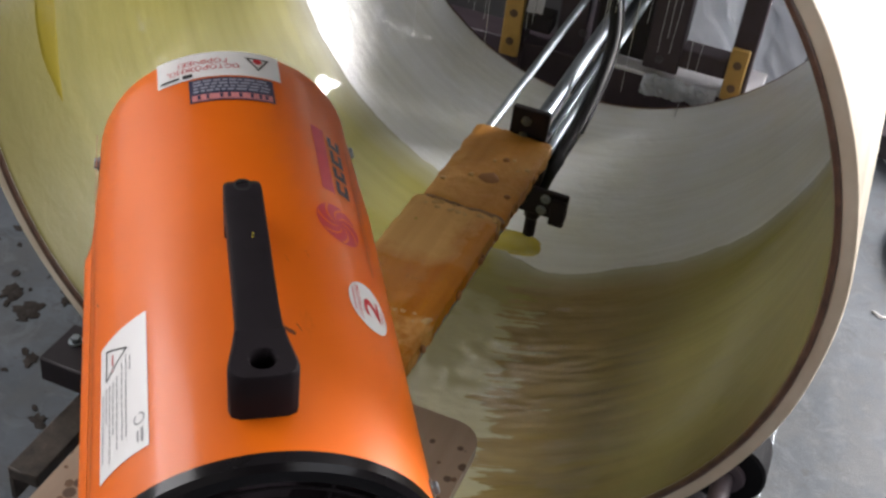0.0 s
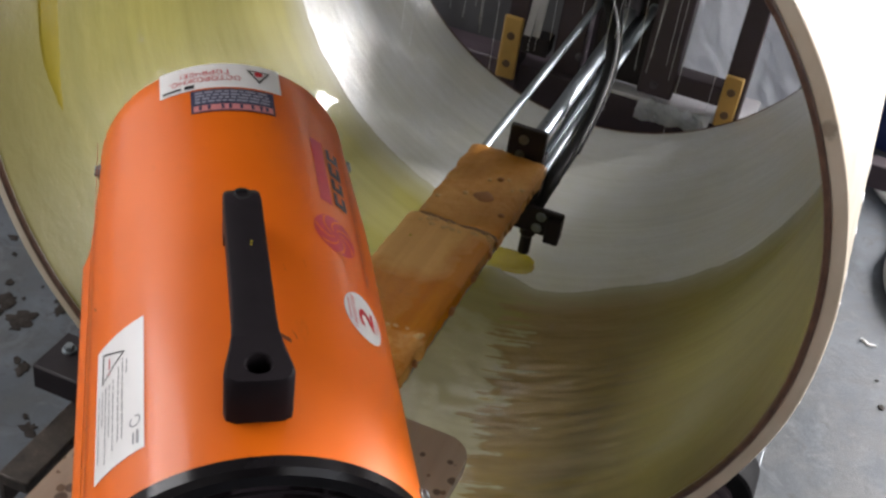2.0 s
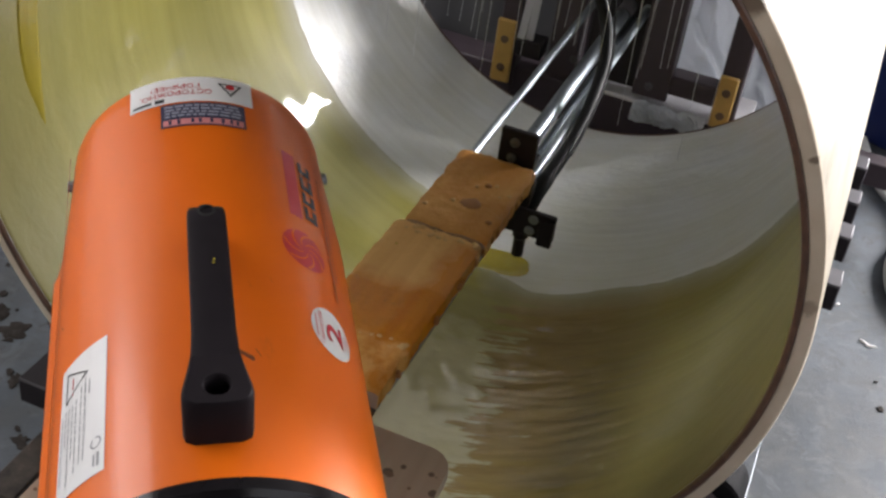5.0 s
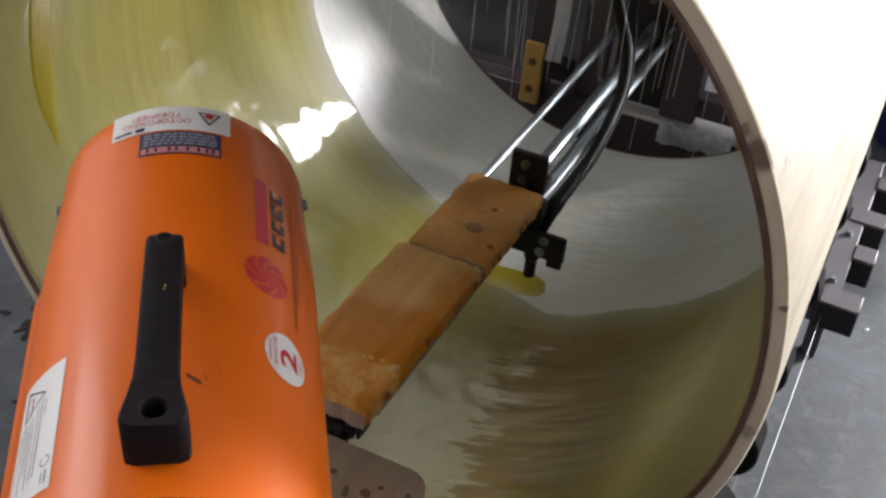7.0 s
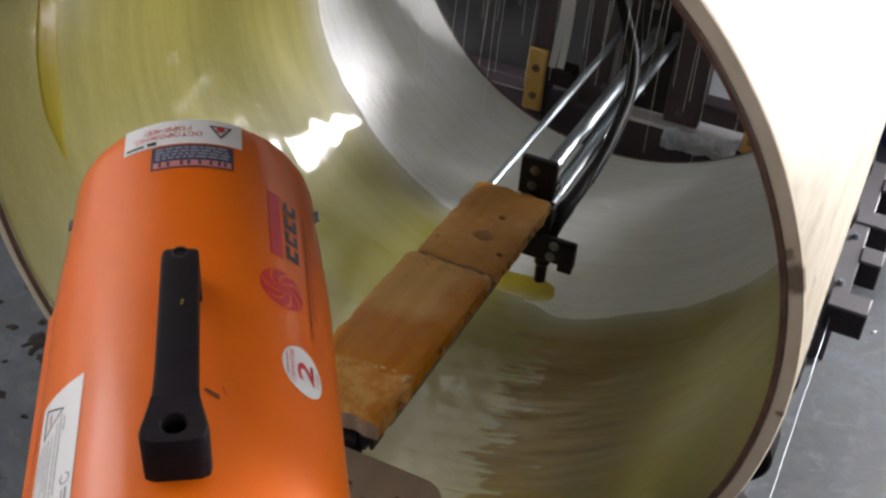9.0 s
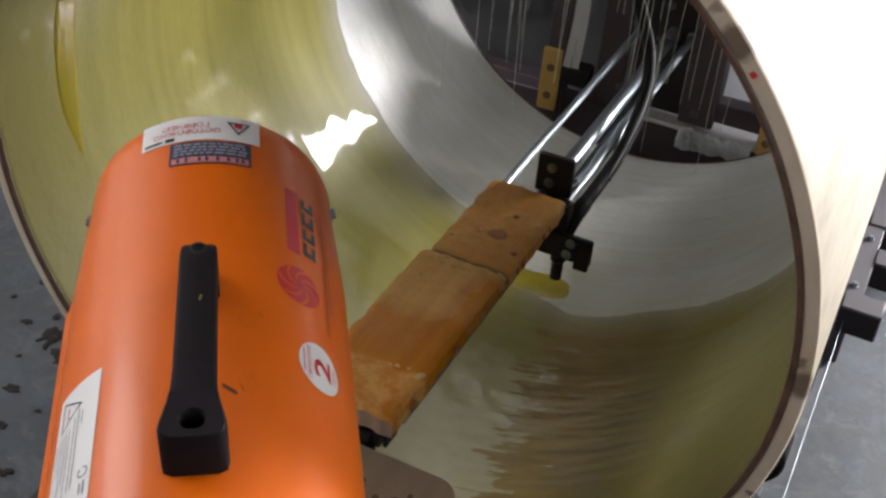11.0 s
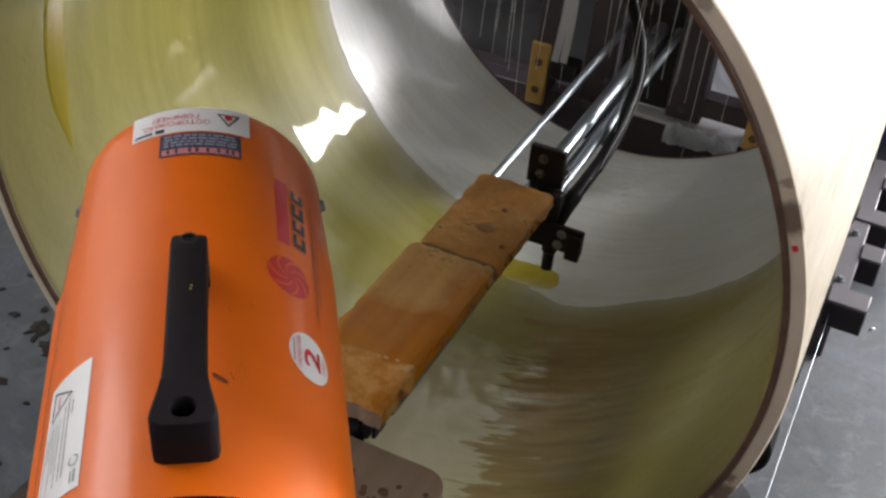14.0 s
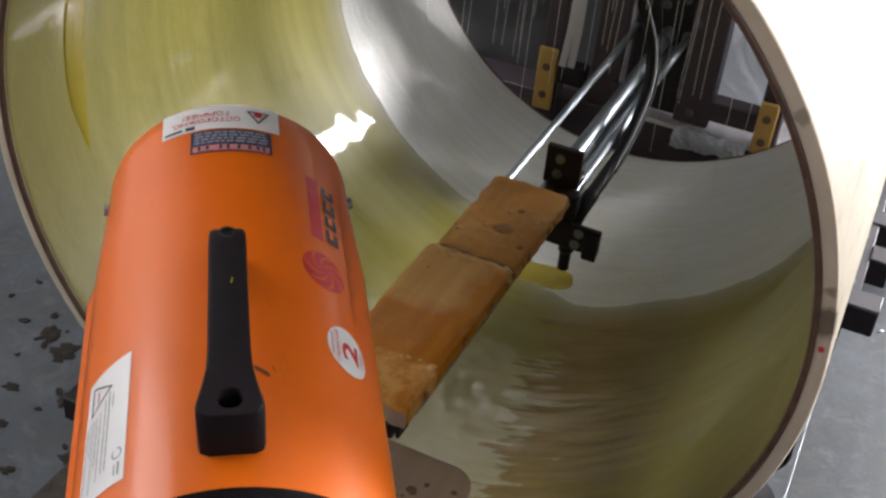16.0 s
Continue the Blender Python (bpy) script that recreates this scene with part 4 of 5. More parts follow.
    # folded sheet feet
    for s in (-0.04, 0.27):
        b = bmesh.new()
        zb = -hz + 0.0015 - (0.0797 * s) + 0.017
        for x0, x1 in ((-0.105, -0.085), (0.085, 0.105)):
            box(x0, x1, s - 0.02, s + 0.02, zb, -0.055, 0.002, b)
        box(-0.115, 0.115, s - 0.022, s + 0.022, zb, zb + 0.004, 0.001, b)
        put("foot", b, DARK, "folded steel foot")
    return heater


SEAM = simple("dark_orange_seam", (0.42, 0.085, 0.010), 0.4, 0, 0.2, 40, 0.0)
SOOT = simple("soot", (0.16, 0.038, 0.010), 0.6, 0, 0.3, 80, 0.0)
HOLE = simple("black_hole", (0.008, 0.008, 0.008), 0.7, 0, 0.1, 60, 0.0)
GREYINK = simple("grey_ink", (0.26, 0.26, 0.27), 0.5, 0, 0.1, 60, 0.0)
build_heater()


# ---------------------------------------------------------------- board under the heater
def build_board():
    zt = H - 0.1955
    bm = bmesh.new()
    x0, x1, y0, y1, c = -0.152, 0.214, -0.80, -0.092, 0.03
    pts = []
    for cx, cy, a0 in ((x1 - c, y1 - c, 0), (x0 + 0.006, y1 - 0.006, 90), (x0 + 0.006, y0 + 0.006, 180), (x1 - 0.006, y0 + 0.006, 270)):
        q = c if a0 == 0 else 0.006
        pts += [(cx + q * math.cos(radians(a0 + 15 * k)), cy + q * math.sin(radians(a0 + 15 * k))) for k in range(7)]
    top = [bm.verts.new((x, y, zt)) for x, y in pts]
    low = [bm.verts.new((x, y, zt - 0.018)) for x, y in pts]
    bm.faces.new(top)
    bm.faces.new(low[::-1])
    for k in range(len(pts)):
        j = (k + 1) % len(pts)
        bm.faces.new((top[k], top[j], low[j], low[k]))
    stand = thing("heater_stand", Matrix(), "resin-spattered plywood board on a dark stand under the heater", "stand")
    part("board", bm, BOARD, stand, "spattered beige plywood board")
    for x in (-0.12, 0.19):
        for y in (-0.76, -0.16):
            part("leg", box(x - 0.015, x + 0.015, y - 0.015, y + 0.015, 0, zt - 0.018), DARK, stand)
    for y in (-0.76, -0.16):
        part("rail", box(-0.105, 0.175, y - 0.012, y + 0.012, zt - 0.045, zt - 0.019), DARK, stand)
    rnd = random.Random(9)
    for k in range(30):
        b = bmesh.new()
        q = rnd.uniform(0.0015, 0.005)
        b.faces.new([b.verts.new((q * math.cos(2 * PI * i / 9) * rnd.uniform(0.75, 1.2), q * math.sin(2 * PI * i / 9) * rnd.uniform(0.75, 1.2), 0)) for i in range(9)])
        bmesh.ops.inset_region(b, faces=list(b.faces), thickness=q * 0.3, depth=0.0006)
        x, y = (rnd.uniform(0.10, 0.212), rnd.uniform(-0.30, -0.14)) if k < 22 else (rnd.uniform(-0.148, -0.11), rnd.uniform(-0.42, -0.2))
        part("spatter", b, STAIN, stand, "dark resin spatter", m=pose(x, y, zt + 0.0004))


build_board()


# ---------------------------------------------------------------- the arm with its planks
HEAD = []


def build_arm():
    z = H - 0.250
    arm = thing("applicator_arm", Matrix(), "three steel rods carrying a black bracket, nozzle and hose", "machine arm")
    for x, q, y0, y1, mt in ((-0.026, 0.0075, 0.02, 1.315, ZINC), (0.041, 0.0135, 0.30, 1.315, CHROME), (0.080, 0.0078, 0.02, 1.335, ZINC)):
        bm = tube([(x, y0, z), (x, y1, z)], q, 20)
        part("rod", bm, mt, arm, "bright steel rod")
    # rod end with a thicker cap
    part("rod_cap", tube([(0.080, 1.318, z), (0.080, 1.345, z)], 0.0125, 16), ZINC, arm, "steel rod cap")
    part("sleeve", tube([(0.041, 1.262, z), (0.041, 1.318, z)], 0.0165, 18), GREY, arm, "grey sleeve")
    part("inner_rod", tube([(0.058, 0.50, z - 0.030), (0.058, 1.315, z - 0.030)], 0.010, 16), CHROME, arm, "bright steel rod")
    # sliding head: upper clamp plate, lower bracket, nozzle and hose
    bm = box(0.027, 0.087, 0.600, 0.612, z + 0.010, z + 0.078, 0.002)
    box(0.030, 0.084, 0.612, 0.655, z - 0.018, z + 0.018, 0.002, bm)
    cl = part("sliding_head", bm, BLACK, arm, "black sliding clamp head")
    HEAD.append(cl)
    for x, dz in ((0.052, 0.058), (0.050, 0.030)):
        b = hexbolt(0.006, 0.006, "Y")
        b.transform(Matrix.Translation((x, 0.600, z + dz)) @ Matrix.Rotation(PI, 4, "Z"))
        part("bolt", b, ZINC, cl)
    # lower bracket with bolt heads, and the nozzle
    bm = box(0.038, 0.148, 0.560, 0.572, z - 0.076, z - 0.030, 0.002)
    box(0.124, 0.148, 0.552, 0.562, z - 0.082, z - 0.036, 0.002, bm)
    box(0.048, 0.098, 0.570, 0.602, z - 0.066, z + 0.012, 0.004, bm)
    br = part("bracket", bm, BLACK, cl, "black bracket plate")
    for x, dz in ((0.057, -0.046), (0.053, -0.066), (0.113, -0.042), (0.109, -0.064)):
        b = hexbolt(0.0062, 0.004, "Y")
        b.transform(Matrix.Translation((x, 0.5605, z + dz)) @ Matrix.Rotation(PI, 4, "Z"))
        part("bolt", b, ZINC, cl)
    part("nozzle", lathe([(0.0095, -0.125), (0.0095, -0.092), (0.013, -0.088), (0.013, -0.04), (0.0001, -0.04)], 20, None, "Z"), BLACK, cl, "short black nozzle", m=pose(0.093, 0.575, z))
    pts = spline([(0.094, 0.575, z - 0.045), (0.099, 0.61, z - 0.022), (0.106, 0.68, z - 0.006), (0.108, 0.78, z + 0.002), (0.103, 0.88, z + 0.022), (0.094, 0.96, z + 0.055), (0.072, 1.02, z + 0.093), (0.038, 1.06, z + 0.138), (0.008, 1.075, z + 0.20), (-0.01, 1.08, z + 0.32), (0.0, 1.10, z + 0.45)], 9)
    rad = [0.0135 if k < 14 else 0.0115 for k in range(len(pts))]
    part("hose", tube(pts, rad, 16), HOSE, cl, "glossy black hose")
    part("wire", tube(spline([(0.122, 0.70, z + 0.006), (0.118, 0.85, z + 0.030), (0.108, 0.95, z + 0.065), (0.085, 1.02, z + 0.11), (0.068, 1.05, z + 0.17), (0.06, 1.06, z + 0.30)], 8), 0.0022, 8), HOSE, cl, "thin dark wire")
    part("crossbar", box(-0.036, 0.083, 0.055, 0.085, z - 0.014, z + 0.008, 0.002), BLACK, arm, "black crossbar")
    # hinge and caster under the free end
    bm = box(0.020, 0.060, -0.030, 0.020, z - 0.028, z - 0.002, 0.003)
    box(0.062, 0.072, -0.020, 0.020, z - 0.022, z + 0.004, 0.002, bm)
    box(0.076, 0.081, -0.018, 0.012, z - 0.018, z + 0.006, 0.001, bm)
    part("end_clip", bm, BLACK, arm, "black steel end clip")
    part("caster", lathe([(0.001, -0.014), (0.016, -0.014), (0.023, -0.011), (0.024, 0.011), (0.016, 0.014), (0.001, 0.014)], 28, None, "X"), RUBBER, arm, "small black wheel", m=pose(0.052, -0.034, z - 0.032))

    def plank(name, x0, x1, y0, y1, zt, thick, seed, label):
        bm = bmesh.new()
        nx, ny = 22, 60
        tops = []
        for i in range(nx + 1):
            row = []
            for j in range(ny + 1):
                px, py = i / nx, j / ny
                x = x0 + (x1 - x0) * px
                y = y0 + (y1 - y0) * py
                ed = min(px, 1 - px) * (x1 - x0)
                ee = min(py, 1 - py) * (y1 - y0)
                rag = 0.0034 * noise.noise(Vector((y * 40, seed, px * 2))) + 0.0012 * noise.noise(Vector((y * 170, seed, px)))
                if i in (0, nx):
                    x += rag
                if j in (0, ny):
                    y += 0.006 * noise.noise(Vector((x * 45, seed + 3, 0))) + 0.002 * noise.noise(Vector((x * 190, seed, 0)))
                zz = zt - 0.004 * math.exp(-ed / 0.005) - 0.003 * math.exp(-ee / 0.006) + 0.0016 * noise.noise(Vector((x * 24, y * 13, seed))) + 0.0008 * noise.noise(Vector((x * 90, y * 60, seed)))
                row.append(bm.verts.new((x, y, zz)))
            tops.append(row)
        for i in range(nx):
            for j in range(ny):
                bm.faces.new((tops[i][j], tops[i + 1][j], tops[i + 1][j + 1], tops[i][j + 1]))
        rim = [tops[i][0] for i in range(nx + 1)] + [tops[nx][j] for j in range(1, ny + 1)] + [tops[i][ny] for i in range(nx - 1, -1, -1)] + [tops[0][j] for j in range(ny - 1, 0, -1)]
        low = [bm.verts.new((v.co.x, v.co.y, zt - thick)) for v in rim]
        for k in range(len(rim)):
            j = (k + 1) % len(rim)
            bm.faces.new((rim[k], rim[j], low[j], low[k]))
        bm.faces.new(low[::-1])
        ob = solid(name, bm, PLANK, label, "plank", "planks on the arm")
        return ob

    zt = H - 0.215
    far = plank("plank", -0.031, 0.093, 0.326, 0.548, zt, 0.026, 1.0, "amber resin-stained board with a dark knot, lying on the rods")
    near = plank("plank", -0.040, 0.090, -0.024, 0.317, zt + 0.002, 0.028, 6.0, "long resin-soaked board with a glossy stain, lying on the rods")
    rnd = random.Random(21)

    def lump(par, x, y, q, mt, flat, lab, nm, down=0.0):
        b = bmesh.new()
        bmesh.ops.create_icosphere(b, subdivisions=2, radius=q)
        for v in b.verts:
            k = 1 + 0.35 * noise.noise(v.co * 160 + Vector((x * 90, y * 50, 0)))
            v.co = Vector((v.co.x * k, v.co.y * k, v.co.z * flat * k))
        part(nm, b, mt, par, lab, m=pose(x, y, zt + 0.0005 - down))

    lump(far, 0.040, 0.404, 0.0145, KNOT, 0.07, "dark knot", "knot")
    for x, y, q in ((0.045, 0.463, 0.0055), (0.056, 0.468, 0.004), (0.030, 0.452, 0.003), (0.012, 0.40, 0.004), (0.082, 0.452, 0.004), (0.070, 0.443, 0.003), (-0.02, 0.37, 0.004), (0.078, 0.372, 0.005)):
        lump(far, x, y, q, KNOT if q > 0.0045 else PLANKRAW, 0.4, "resin lump", "lump")
    for k in range(22):
        lump(near, rnd.uniform(-0.02, 0.085), rnd.uniform(0.296, 0.314), rnd.uniform(0.002, 0.0055), PLANKRAW, 0.5, "torn wood fibre", "splinter")
    for k in range(16):
        lump(near, rnd.uniform(-0.035, 0.086), rnd.uniform(0.055, 0.075), rnd.uniform(0.002, 0.005), PLANKRAW, 0.4, "torn wood fibre", "splinter")
    for k in range(14):
        y = rnd.uniform(0.02, 0.54)
        lump(far if y > 0.326 else near, 0.0915, y, rnd.uniform(0.0025, 0.005), KNOT, 1.5, "dark resin drip on the edge", "drip", 0.016)
    for k in range(6):
        x, y = rnd.uniform(-0.03, 0.08), rnd.uniform(0.1, 0.28)
        lump(near, x, y, rnd.uniform(0.002, 0.004), YELLOW, 0.3, "resin drop", "drop")


KNOT = simple("dark_knot", (0.27, 0.115, 0.035), 0.6, 0, 0.35, 90, 0.2)
PLANKRAW = simple("raw_wood_fibre", (0.48, 0.30, 0.12), 0.6, 0, 0.35, 90, 0.3)
build_arm()


# ---------------------------------------------------------------- the machine behind the drum
def build_machine():
    mc = thing("winding_carriage", Matrix(), "dark steel machine carriage with uprights, beams and yellow pads", "machine")
    y = 1.30

    def bar(name, x0, x1, z0, z1, y0=y, y1=y + 0.05, mt=DARK, lab=""):
        return part(name, box(x0, x1, y0, y1, H + z0, H + z1, 0.003), mt, mc, lab)

    def pad(x0, x1, z0, z1):
        p = part("pad", box(x0, x1, y - 0.012, y - 0.001, H + z0, H + z1, 0.003), TAG, mc, "yellow-brown worn pad")
        for k, dz in enumerate((0.25, 0.7)):
            b = lathe([(0.009, 0.0), (0.009, -0.002), (0.0001, -0.003)], 14, None, "Y", False)
            b.transform(Matrix.Translation(((x0 + x1) / 2, y - 0.0122, H + z0 + (z1 - z0) * dz)))
            part("pad_mark", b, STAIN, p)

    # uprights carried on upwards, unseen, where they help shade the lining
    bar("upright", -0.222, -0.178, -0.72, 0.30)
    pad(-0.226, -0.183, -0.49, -0.342)
    bar("upright", 0.262, 0.309, -0.72, 0.30)
    pad(0.262, 0.301, -0.45, -0.331)
    bar("upright", -0.115, -0.050, -0.46, 0.26, y + 0.03, y + 0.09)
    bar("clamp_block", -0.178, -0.118, -0.412, -0.372, y - 0.02, y + 0.03, BLACK)
    plate = bar("carriage_plate", -0.03, 0.162, -0.43, -0.10, y + 0.02, y + 0.06, BLACK, "black carriage plate")
    bar("web", 0.088, 0.163, -0.43, -0.10, y - 0.005, y + 0.02)
    bar("crossbeam", 0.162, 0.262, -0.412, -0.368)
    bar("crossbeam", -0.45, 0.36, -0.58, -0.458, y + 0.01, y + 0.06)
    bar("ledge", -0.02, 0.34, -0.457, -0.447, y + 0.005, y + 0.16, LEDGE, "pale dusty ledge")
    bar("crossbeam", -0.222, 0.309, 0.22, 0.28, y + 0.05, y + 0.1)
    # unseen upper part added to keep window light off the lining's far end
    bar("cabinet", -0.62, 0.08, -0.70, 0.34, y + 0.42, y + 0.7, DARK, "dark machine cabinet, raised out of view to shade the lining")
    bar("crossbeam", -0.6, 0.8, -0.62, -0.56, y + 0.25, y + 0.3)
    for x, dz, yy in ((0.122, -0.402, y - 0.006), (-0.054, -0.403, y + 0.02), (0.10, -0.205, y - 0.006), (0.065, -0.17, y + 0.018), (0.025, -0.19, y + 0.018), (0.14, -0.12, y - 0.006), (0.005, -0.36, y + 0.018)):
        b = hexbolt(0.007, 0.006, "Y")
        b.transform(Matrix.Translation((x, yy, H + dz)) @ Matrix.Rotation(PI, 4, "Z"))
        part("bolt", b, GREY, mc, "dull steel bolt")
    part("red_cap", lathe([(0.008, 0), (0.008, -0.012), (0.0001, -0.014)], 14, None, "Y", False), RED, mc, "small red cap", m=pose(0.035, y + 0.018, H - 0.155))


def crumpled(x0, x1, z0, z1, y, amp, seed, nx=36, nz=30, freq=9.0):
    """A hanging sheet with folds."""
    bm = bmesh.new()
    g = []
    for i in range(nx + 1):
        row = []
        for j in range(nz + 1):
            px, pz = i / nx, j / nz
            x, z = x0 + (x1 - x0) * px, z0 + (z1 - z0) * pz
            v = Vector(((x + 0.7 * z) * freq, (z - 0.5 * x) * freq * 0.45, seed))
            d = amp * (noise.noise(v) + 0.6 * abs(noise.noise(v * 2.3)) + 0.3 * noise.noise(v * 5))
            e = 0.02 if x1 - x0 > 0.3 else 0.007
            x += e * noise.noise(Vector((z * 7, seed, x * 9)))
            z += e * noise.noise(Vector((x * 12, seed + 4, z * 9)))
            row.append(bm.verts.new((x, y + d, z)))
        g.append(row)
    for i in range(nx):
        for j in range(nz):
            bm.faces.new((g[i][j], g[i + 1][j], g[i + 1][j + 1], g[i][j + 1]))
    bmesh.ops.solidify(bm, geom=bm.faces[:], thickness=0.0012)
    return bm


def build_back():
    build_machine()
    solid("plastic_sheet", crumpled(0.08, 0.405, 0.0, 0.52, 1.62, 0.085, 2.0, 80, 80, 6.0), FILM, "crumpled clear plastic sheet hanging behind the machine", "plastic sheet")
    solid("plastic_sheet", crumpled(0.10, 0.255, H - 0.482, H - 0.432, 1.282, 0.020, 7.0, 48, 20, 34.0), FILM, "torn strip of clear plastic film draped over the beam", "plastic sheet", m=pose(0, 0, -0.0))
    solid("grey_sheet", crumpled(-1.15, -0.16, 0.0, 0.98, 1.66, 0.05, 5.0), CLOTH, "dull grey sheet hanging behind the machine", "sheet")
    for x, dx in ((-0.168, 0.018), (-0.150, 0.012)):
        bm = bmesh.new()
        prev = None
        for k in range(12):
            t = k / 11
            zz = H - 0.372 + 0.32 * t
            a = [bm.verts.new((x + dx * 0.4 * math.sin(3 * t) + s * 0.0085, 1.285 + 0.006 * math.sin(5 * t + x * 40), zz)) for s in (-1, 1)]
            if prev:
                bm.faces.new((prev[0], prev[1], a[1], a[0]))
            prev = a
        bmesh.ops.solidify(bm, geom=bm.faces[:], thickness=0.002)
        solid("strap", bm, STRAP, "white strap hanging down beside the upright", "strap", "hanging straps")
    # blue barrel and a pale machine foot beyond the drum
    bm = lathe([(0.001, 0), (0.27, 0), (0.285, 0.02), (0.285, 0.28), (0.295, 0.30), (0.285, 0.32), (0.285, 0.58), (0.295, 0.60), (0.285, 0.62), (0.285, 0.86), (0.27, 0.88), (0.25, 0.875), (0.001, 0.875)], 64, None, "Z")
    bl = thing("barrel", pose(0.735, 2.21, 0), "dark blue plastic barrel with a white label", "barrel")
    part("body", bm, BLUE, bl)
    b = bmesh.new()
    cyl_patch(0.2865, 0.08, 0.17, 165, 192, b, 2)
    b.transform(Matrix(((1, 0, 0, 0), (0, 0, 1, 0), (0, 1, 0, 0), (0, 0, 0, 1))))
    part("label", b, PAPER, bl, "white paper label")
    # valve on the floor under the sheet
    vl = thing("valve", pose(0.395, 1.74, 0.15), "small shiny metal valve beside the barrel", "valve")
    part("body", lathe([(0.001, 0), (0.022, 0), (0.026, 0.02), (0.018, 0.03), (0.018, 0.05), (0.028, 0.055), (0.024, 0.085), (0.001, 0.095)], 20, None, "Z"), CHROME, vl)
    part("lever", box(-0.07, 0.0, -0.006, 0.006, 0.045, 0.055, 0.002), DARK, vl)
    part("post", box(-0.012, 0.012, -0.012, 0.012, -0.15, 0.0, 0.001), GREY, vl)
    pts = spline([(0.60, 1.95, 0.012), (0.657, 1.741, 0.012), (0.718, 1.64, 0.012), (0.738, 1.53, 0.012), (0.716, 1.40, 0.012), (0.735, 1.28, 0.012), (0.80, 1.19, 0.012), (0.93, 1.15, 0.012), (1.1, 1.25, 0.012), (1.3, 1.6, 0.012), (1.25, 2.1, 0.012)], 9)
    solid("cable", tube(pts, 0.011, 12), CABLE, "dirty white cable looping on the concrete floor", "cable")
    rnd = random.Random(31)
    for k, (x, y, q) in enumerate(((0.695, 1.10, 0.011), (0.712, 1.094, 0.012), (0.63, 1.20, 0.008))):
        b = bmesh.new()
        bmesh.ops.create_icosphere(b, subdivisions=2, radius=q)
        for v in b.verts:
            w = 1 + 0.6 * noise.noise(v.co * 70 + Vector((k, 0, 0)))
            v.co = Vector((v.co.x * w, v.co.y * 0.35 * w, max(-0.001, v.co.z * 0.25 * w)))
        solid("scrap", b, PAPER, "torn white scrap on the floor", "scrap", "floor scraps", m=pose(x, y, 0.001, 0, 0, -25 + 40 * k))


build_back()


# ---------------------------------------------------------------- floor stains
def build_stains():
    rnd = random.Random(12)
    spots = [(-0.746, 0.304, 0.055, 1), (-0.80, 0.33, 0.05, 2), (-0.70, 0.36, 0.03, 3), (-0.56, 0.09, 0.035, 4), (-0.63, 0.02, 0.03, 5), (-0.60, 0.40, 0.03, 6), (-0.58, 0.36, 0.022, 7), (-0.66, 0.20, 0.03, 8), (-0.71, 0.10, 0.025, 9), (-0.76, 0.18, 0.03, 10), (-0.70, -0.02, 0.025, 11), (-0.63, 0.30, 0.02, 12), (-0.86, 0.24, 0.03, 13), (-0.68, 0.44, 0.02, 14)]
    for k in range(34):
        spots.append((rnd.uniform(-0.95, -0.5), rnd.uniform(-0.15, 0.5), rnd.uniform(0.005, 0.016), 20 + k))
    for k in range(5):
        spots.append((rnd.uniform(0.58, 1.1), rnd.uniform(0.2, 1.1), rnd.uniform(0.003, 0.012), 80 + k))
    for x, y, q, s in spots:
        q *= 0.46 if s < 20 else 0.62
        b = bmesh.new()
        n = 22
        pts = []
        for i in range(n):
            w = 2 * PI * i / n
            d = q * (1 + 0.75 * noise.noise(Vector((math.cos(w) * 1.7, math.sin(w) * 1.7, s * 3.1))) + 0.35 * noise.noise(Vector((math.cos(w) * 4, math.sin(w) * 4, s * 1.3))))
            pts.append((d * math.cos(w) * 1.15, d * math.sin(w) * 0.8))
        rim = [b.verts.new((px, py, 0)) for px, py in pts]
        top = [b.verts.new((px * 0.85, py * 0.85, 0.0012)) for px, py in pts]
        for i in range(n):
            j = (i + 1) % n
            b.faces.new((rim[i], rim[j], top[j], top[i]))
        b.faces.new(top)
        solid("floor_stain", b, FSTAIN, "dark dried resin stain on the concrete", "stain", "floor stains", "structure", m=pose(x, y, 0.0008, 0, 0, 37 * s))


def m_fstain():
    m = Mat("floor_stain", (0.09, 0.08, 0.075), 0.85, 0, 0.1)
    f = m.noise(m.coords(), 60, 6, 0.75)
    m.colour(m.ramp(f, [(0.35, (0.026, 0.022, 0.020)), (0.55, (0.042, 0.036, 0.032)), (0.75, (0.075, 0.067, 0.062))]))
    return m.bump(f, 0.3, 0.001).m


FSTAIN = m_fstain()
build_stains()


# ---------------------------------------------------------------- rollers that carry the drum
WHEELS = []


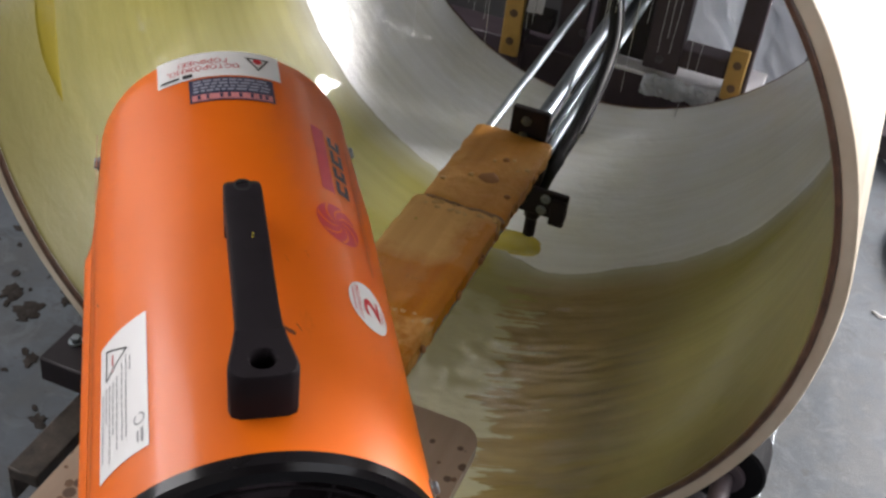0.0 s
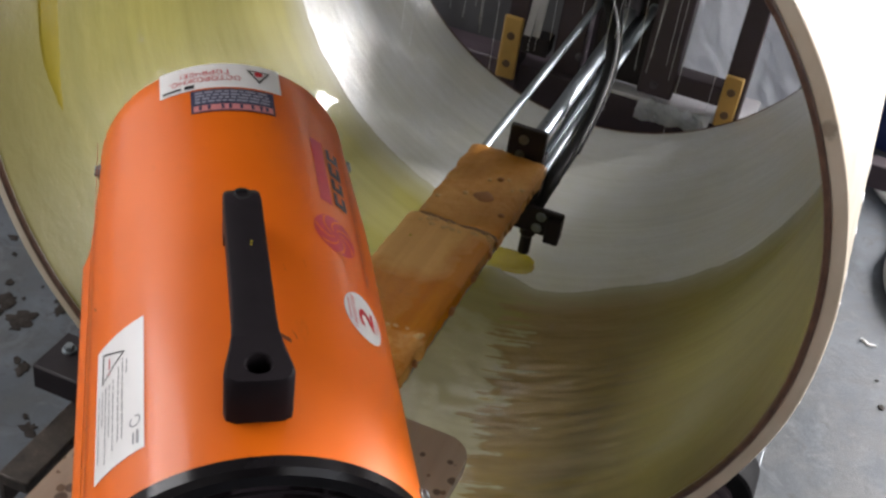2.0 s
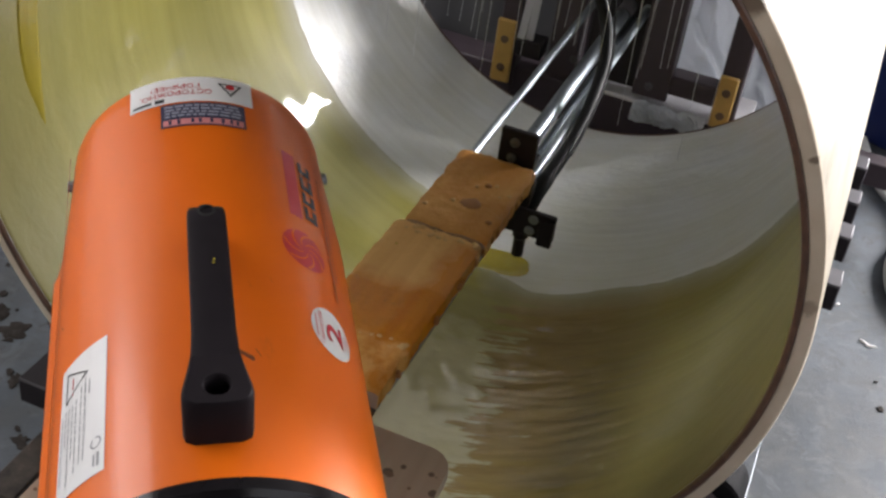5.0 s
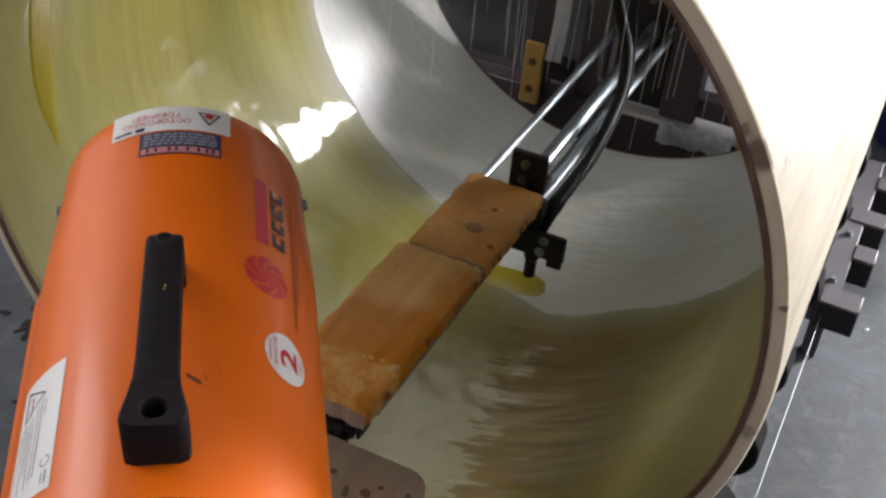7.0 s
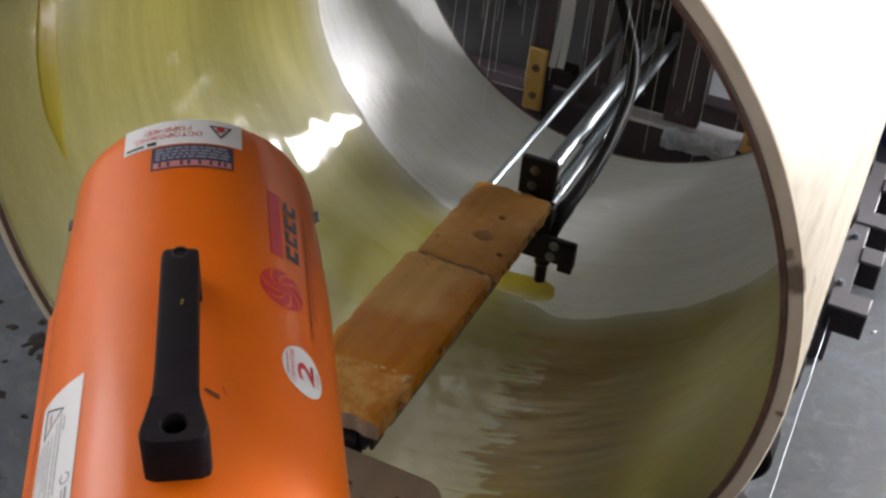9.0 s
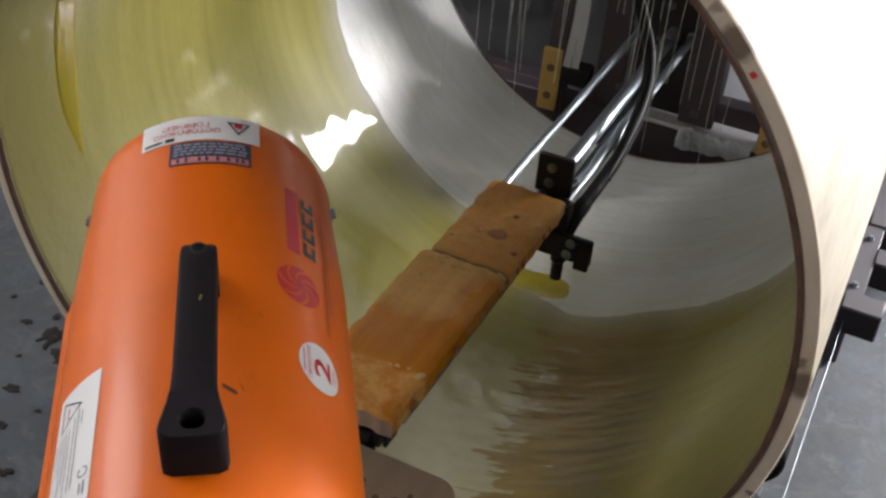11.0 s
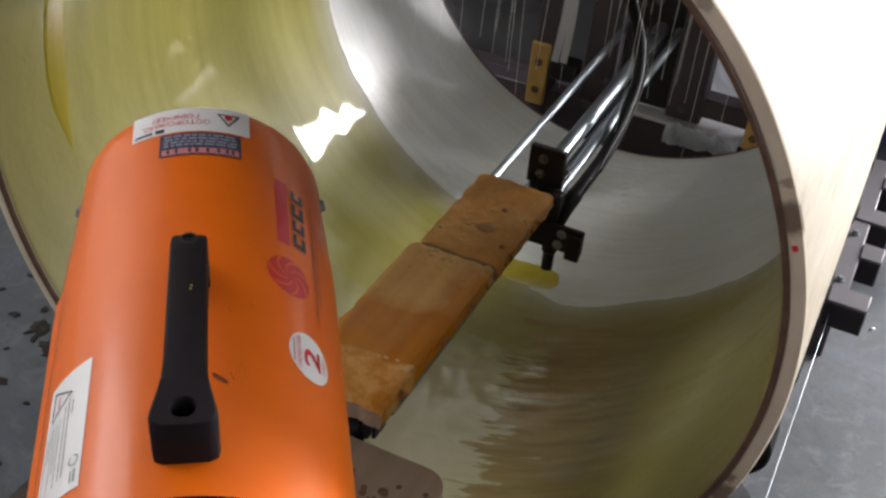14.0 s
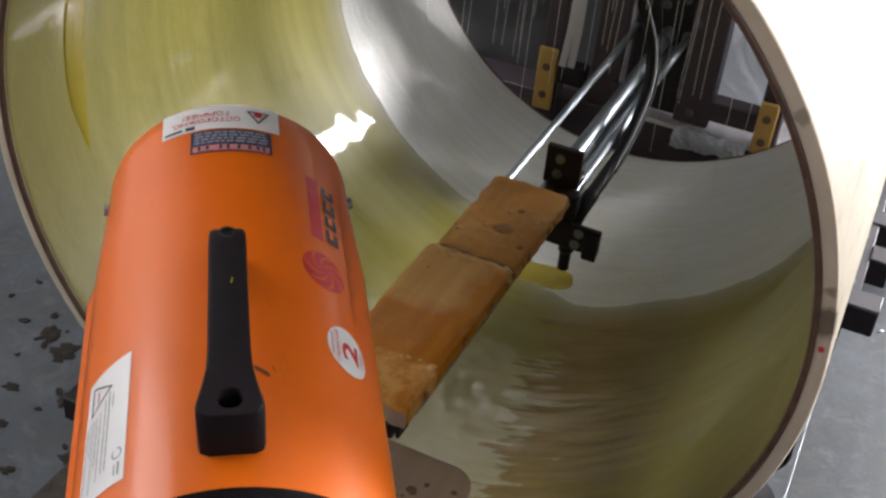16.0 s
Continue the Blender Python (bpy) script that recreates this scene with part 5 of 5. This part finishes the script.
def build_rollers():
    st = thing("roller_stand", Matrix(), "dark steel stand with black rubber rollers carrying the drum", "roller stand")
    rw = 0.05
    for side in (1, -1):
        ang = 124 if side > 0 else 143
        x = side * (R_OUT + rw) * math.sin(radians(ang))
        z = H + (R_OUT + rw) * math.cos(radians(ang))
        part("shaft", tube([(x, 0.03, z), (x, 1.25, z)], 0.0125, 18), DARK, st, "dark steel roller shaft")
        for k, y in enumerate((0.13, 0.29, 0.47, 0.70, 0.95, 1.15)):
            bm = lathe([(0.013, -0.032), (0.036, -0.032), (0.046, -0.030), (rw - 0.0006, -0.026), (rw - 0.0006, 0.026), (0.046, 0.030), (0.036, 0.032), (0.013, 0.032)], 40, None, "Y", False)
            w = part("wheel", bm, RUBBER, st, "black rubber roller", m=pose(x, y, z))
            part("hub", lathe([(0.0128, -0.038), (0.024, -0.038), (0.026, -0.033), (0.026, 0.033), (0.024, 0.038), (0.0128, 0.038)], 24, None, "Y", False), DARK, w, "dark steel hub")
            WHEELS.append((w, x, y, z))
        xi, xo = sorted((x - side * 0.035, x + side * 0.03))
        part("beam", box(xi, xo, 0.06, 1.30, z - 0.125, z - 0.075, 0.003), GREY, st, "dusty grey longitudinal beam")
        for y in (0.19, 0.60, 1.05):
            part("bearing", box(x - 0.02, x + 0.02, y - 0.016, y + 0.016, z - 0.075, z + 0.022, 0.006, None, 2), DARK, st, "dark bearing block")
            part("leg", box(x - 0.022, x + 0.022, y - 0.022, y + 0.022, 0, z - 0.125, 0.002), DARK, st)
    for y in (0.05, 1.2):
        part("crossbar", box(-0.46, 0.46, y - 0.02, y + 0.02, 0.04, 0.08, 0.002), DARK, st)
    # stepped bracket bars at the open side
    zt = H - 0.452
    part("side_beam", box(0.512, 0.556, 0.86, 1.42, zt - 0.05, zt, 0.002), GREY, st, "dusty grey side beam")
    for y, x0 in ((0.852, 0.525), (1.018, 0.555), (1.152, 0.525), (1.30, 0.555)):
        lug = part("lug", box(x0, 0.596, y, y + 0.055, zt - 0.052, zt + 0.003, 0.002), GREY, st, "square steel lug with a black front face")
        # thin black plate that makes the lug's front darker than its top
        part("lug_face", box(x0 + 0.002, 0.594, y - 0.003, y - 0.0005, zt - 0.050, zt + 0.0, 0.001), BLACK, lug)
    part("side_post", box(0.52, 0.55, 1.05, 1.08, 0, zt - 0.05, 0.002), DARK, st)
    part("side_post", box(0.52, 0.55, 1.35, 1.38, 0, zt - 0.05, 0.002), DARK, st)
    for y in (0.93, 1.10):
        part("bolt", hexbolt(0.006, 0.006, "Z"), ZINC, st, m=pose(0.535, y, zt))
    # front left: square bar end with a bolt, and a rail towards the heater
    zb = H - 0.392
    part("bar_end", box(-0.412, -0.24, -0.060, 0.02, zb - 0.042, zb, 0.003), BLACK, st, "black square bar end")
    part("bolt", hexbolt(0.0075, 0.008, "Z"), ZINC, st, "bright bolt", m=pose(-0.386, -0.012, zb))
    bm = box(-0.354, -0.310, -0.205, 0.30, zb - 0.062, zb - 0.043, 0.002)
    box(-0.354, -0.346, -0.205, 0.30, zb - 0.10, zb - 0.062, 0.001, bm)
    part("rail", bm, RAIL, st, "dark worn steel rail")
    part("rail_post", box(-0.34, -0.312, -0.10, -0.07, 0, zb - 0.062, 0.001), DARK, st)
    part("rail_post", box(-0.34, -0.312, 0.2, 0.23, 0, zb - 0.062, 0.001), DARK, st)
    solid("tension_wire", tube([(0.537, -0.45, H - 0.50), (0.537, 0.86, H - 0.475)], 0.0007, 8), ZINC, "thin dull steel wire beside the rollers", "wire")


def m_rail():
    m = Mat("worn_rail", (0.05, 0.045, 0.04), 0.45, 0.4)
    f = m.noise(m.coords(), 28, 6, 0.7)
    m.colour(m.ramp(f, [(0.35, (0.03, 0.026, 0.024)), (0.6, (0.075, 0.06, 0.05)), (0.72, (0.22, 0.17, 0.13))]))
    return m.bump(f, 0.2, 0.001).m


RAIL = m_rail()
build_rollers()


# ---------------------------------------------------------------- glass threads hanging from the drum's roof
THREADS = []


def build_threads():
    rnd = random.Random(17)
    for k in range(34):
        th, ln, y = -40 + 74 * k / 34 + rnd.uniform(-1.5, 1.5), rnd.uniform(0.60, 0.73), rnd.uniform(0.80, 1.2)
        n = 14
        pts = [(0.006 * math.sin(2.2 * i / n + k) * i / n, 0.006 * math.sin(3.1 * i / n + 2 * k) * i / n, -ln * i / n) for i in range(n + 1)]
        rad = [0.0008 * (1 - 0.5 * i / n) for i in range(n + 1)]
        ob = solid("glass_thread", tube(pts, rad, 5), THREAD, "fine pale glass thread hanging from the drum's roof", "thread", "hanging glass threads")
        THREADS.append((ob, th, ln, y))


build_threads()


# ---------------------------------------------------------------- what moves
def motions():
    times = [2.0 * k for k in range(9)]
    walk(DRUM, [(t, pose(0, 0, H, 0, TURN * t, 0)) for t in times])
    for ob in SLIDING:
        walk(ob, [(t, pose(0, 0.0035 * (t - 12.5), H)) for t in (0.0, 4.0, 8.0, 12.0, 16.0)])
    for head in HEAD:
        walk(head, [(t, pose(0.0005 * (t - 16.0), 0.0035 * (t - 14.5), 0)) for t in (0.0, 4.0, 8.0, 12.0, 16.0)])
    spin = TURN * R_OUT / 0.05
    for w, x, y, z in WHEELS:
        walk(w, [(float(t), pose(x, y, z, 0, -spin * t, 0)) for t in range(17)])
    for ob, th0, ln, y in THREADS:
        rows = []
        for k in range(17):
            t = float(k)
            a = radians(th0 + 2.5 * math.sin(0.55 * t + 3 * th0))
            rows.append((t, pose((R_IN - 0.004) * math.sin(a), y, H + (R_IN - 0.004) * math.cos(a), 1.2 * math.sin(1.3 * t + th0), 1.5 * math.sin(1.7 * t + th0), 0)))
        walk(ob, rows)


motions()
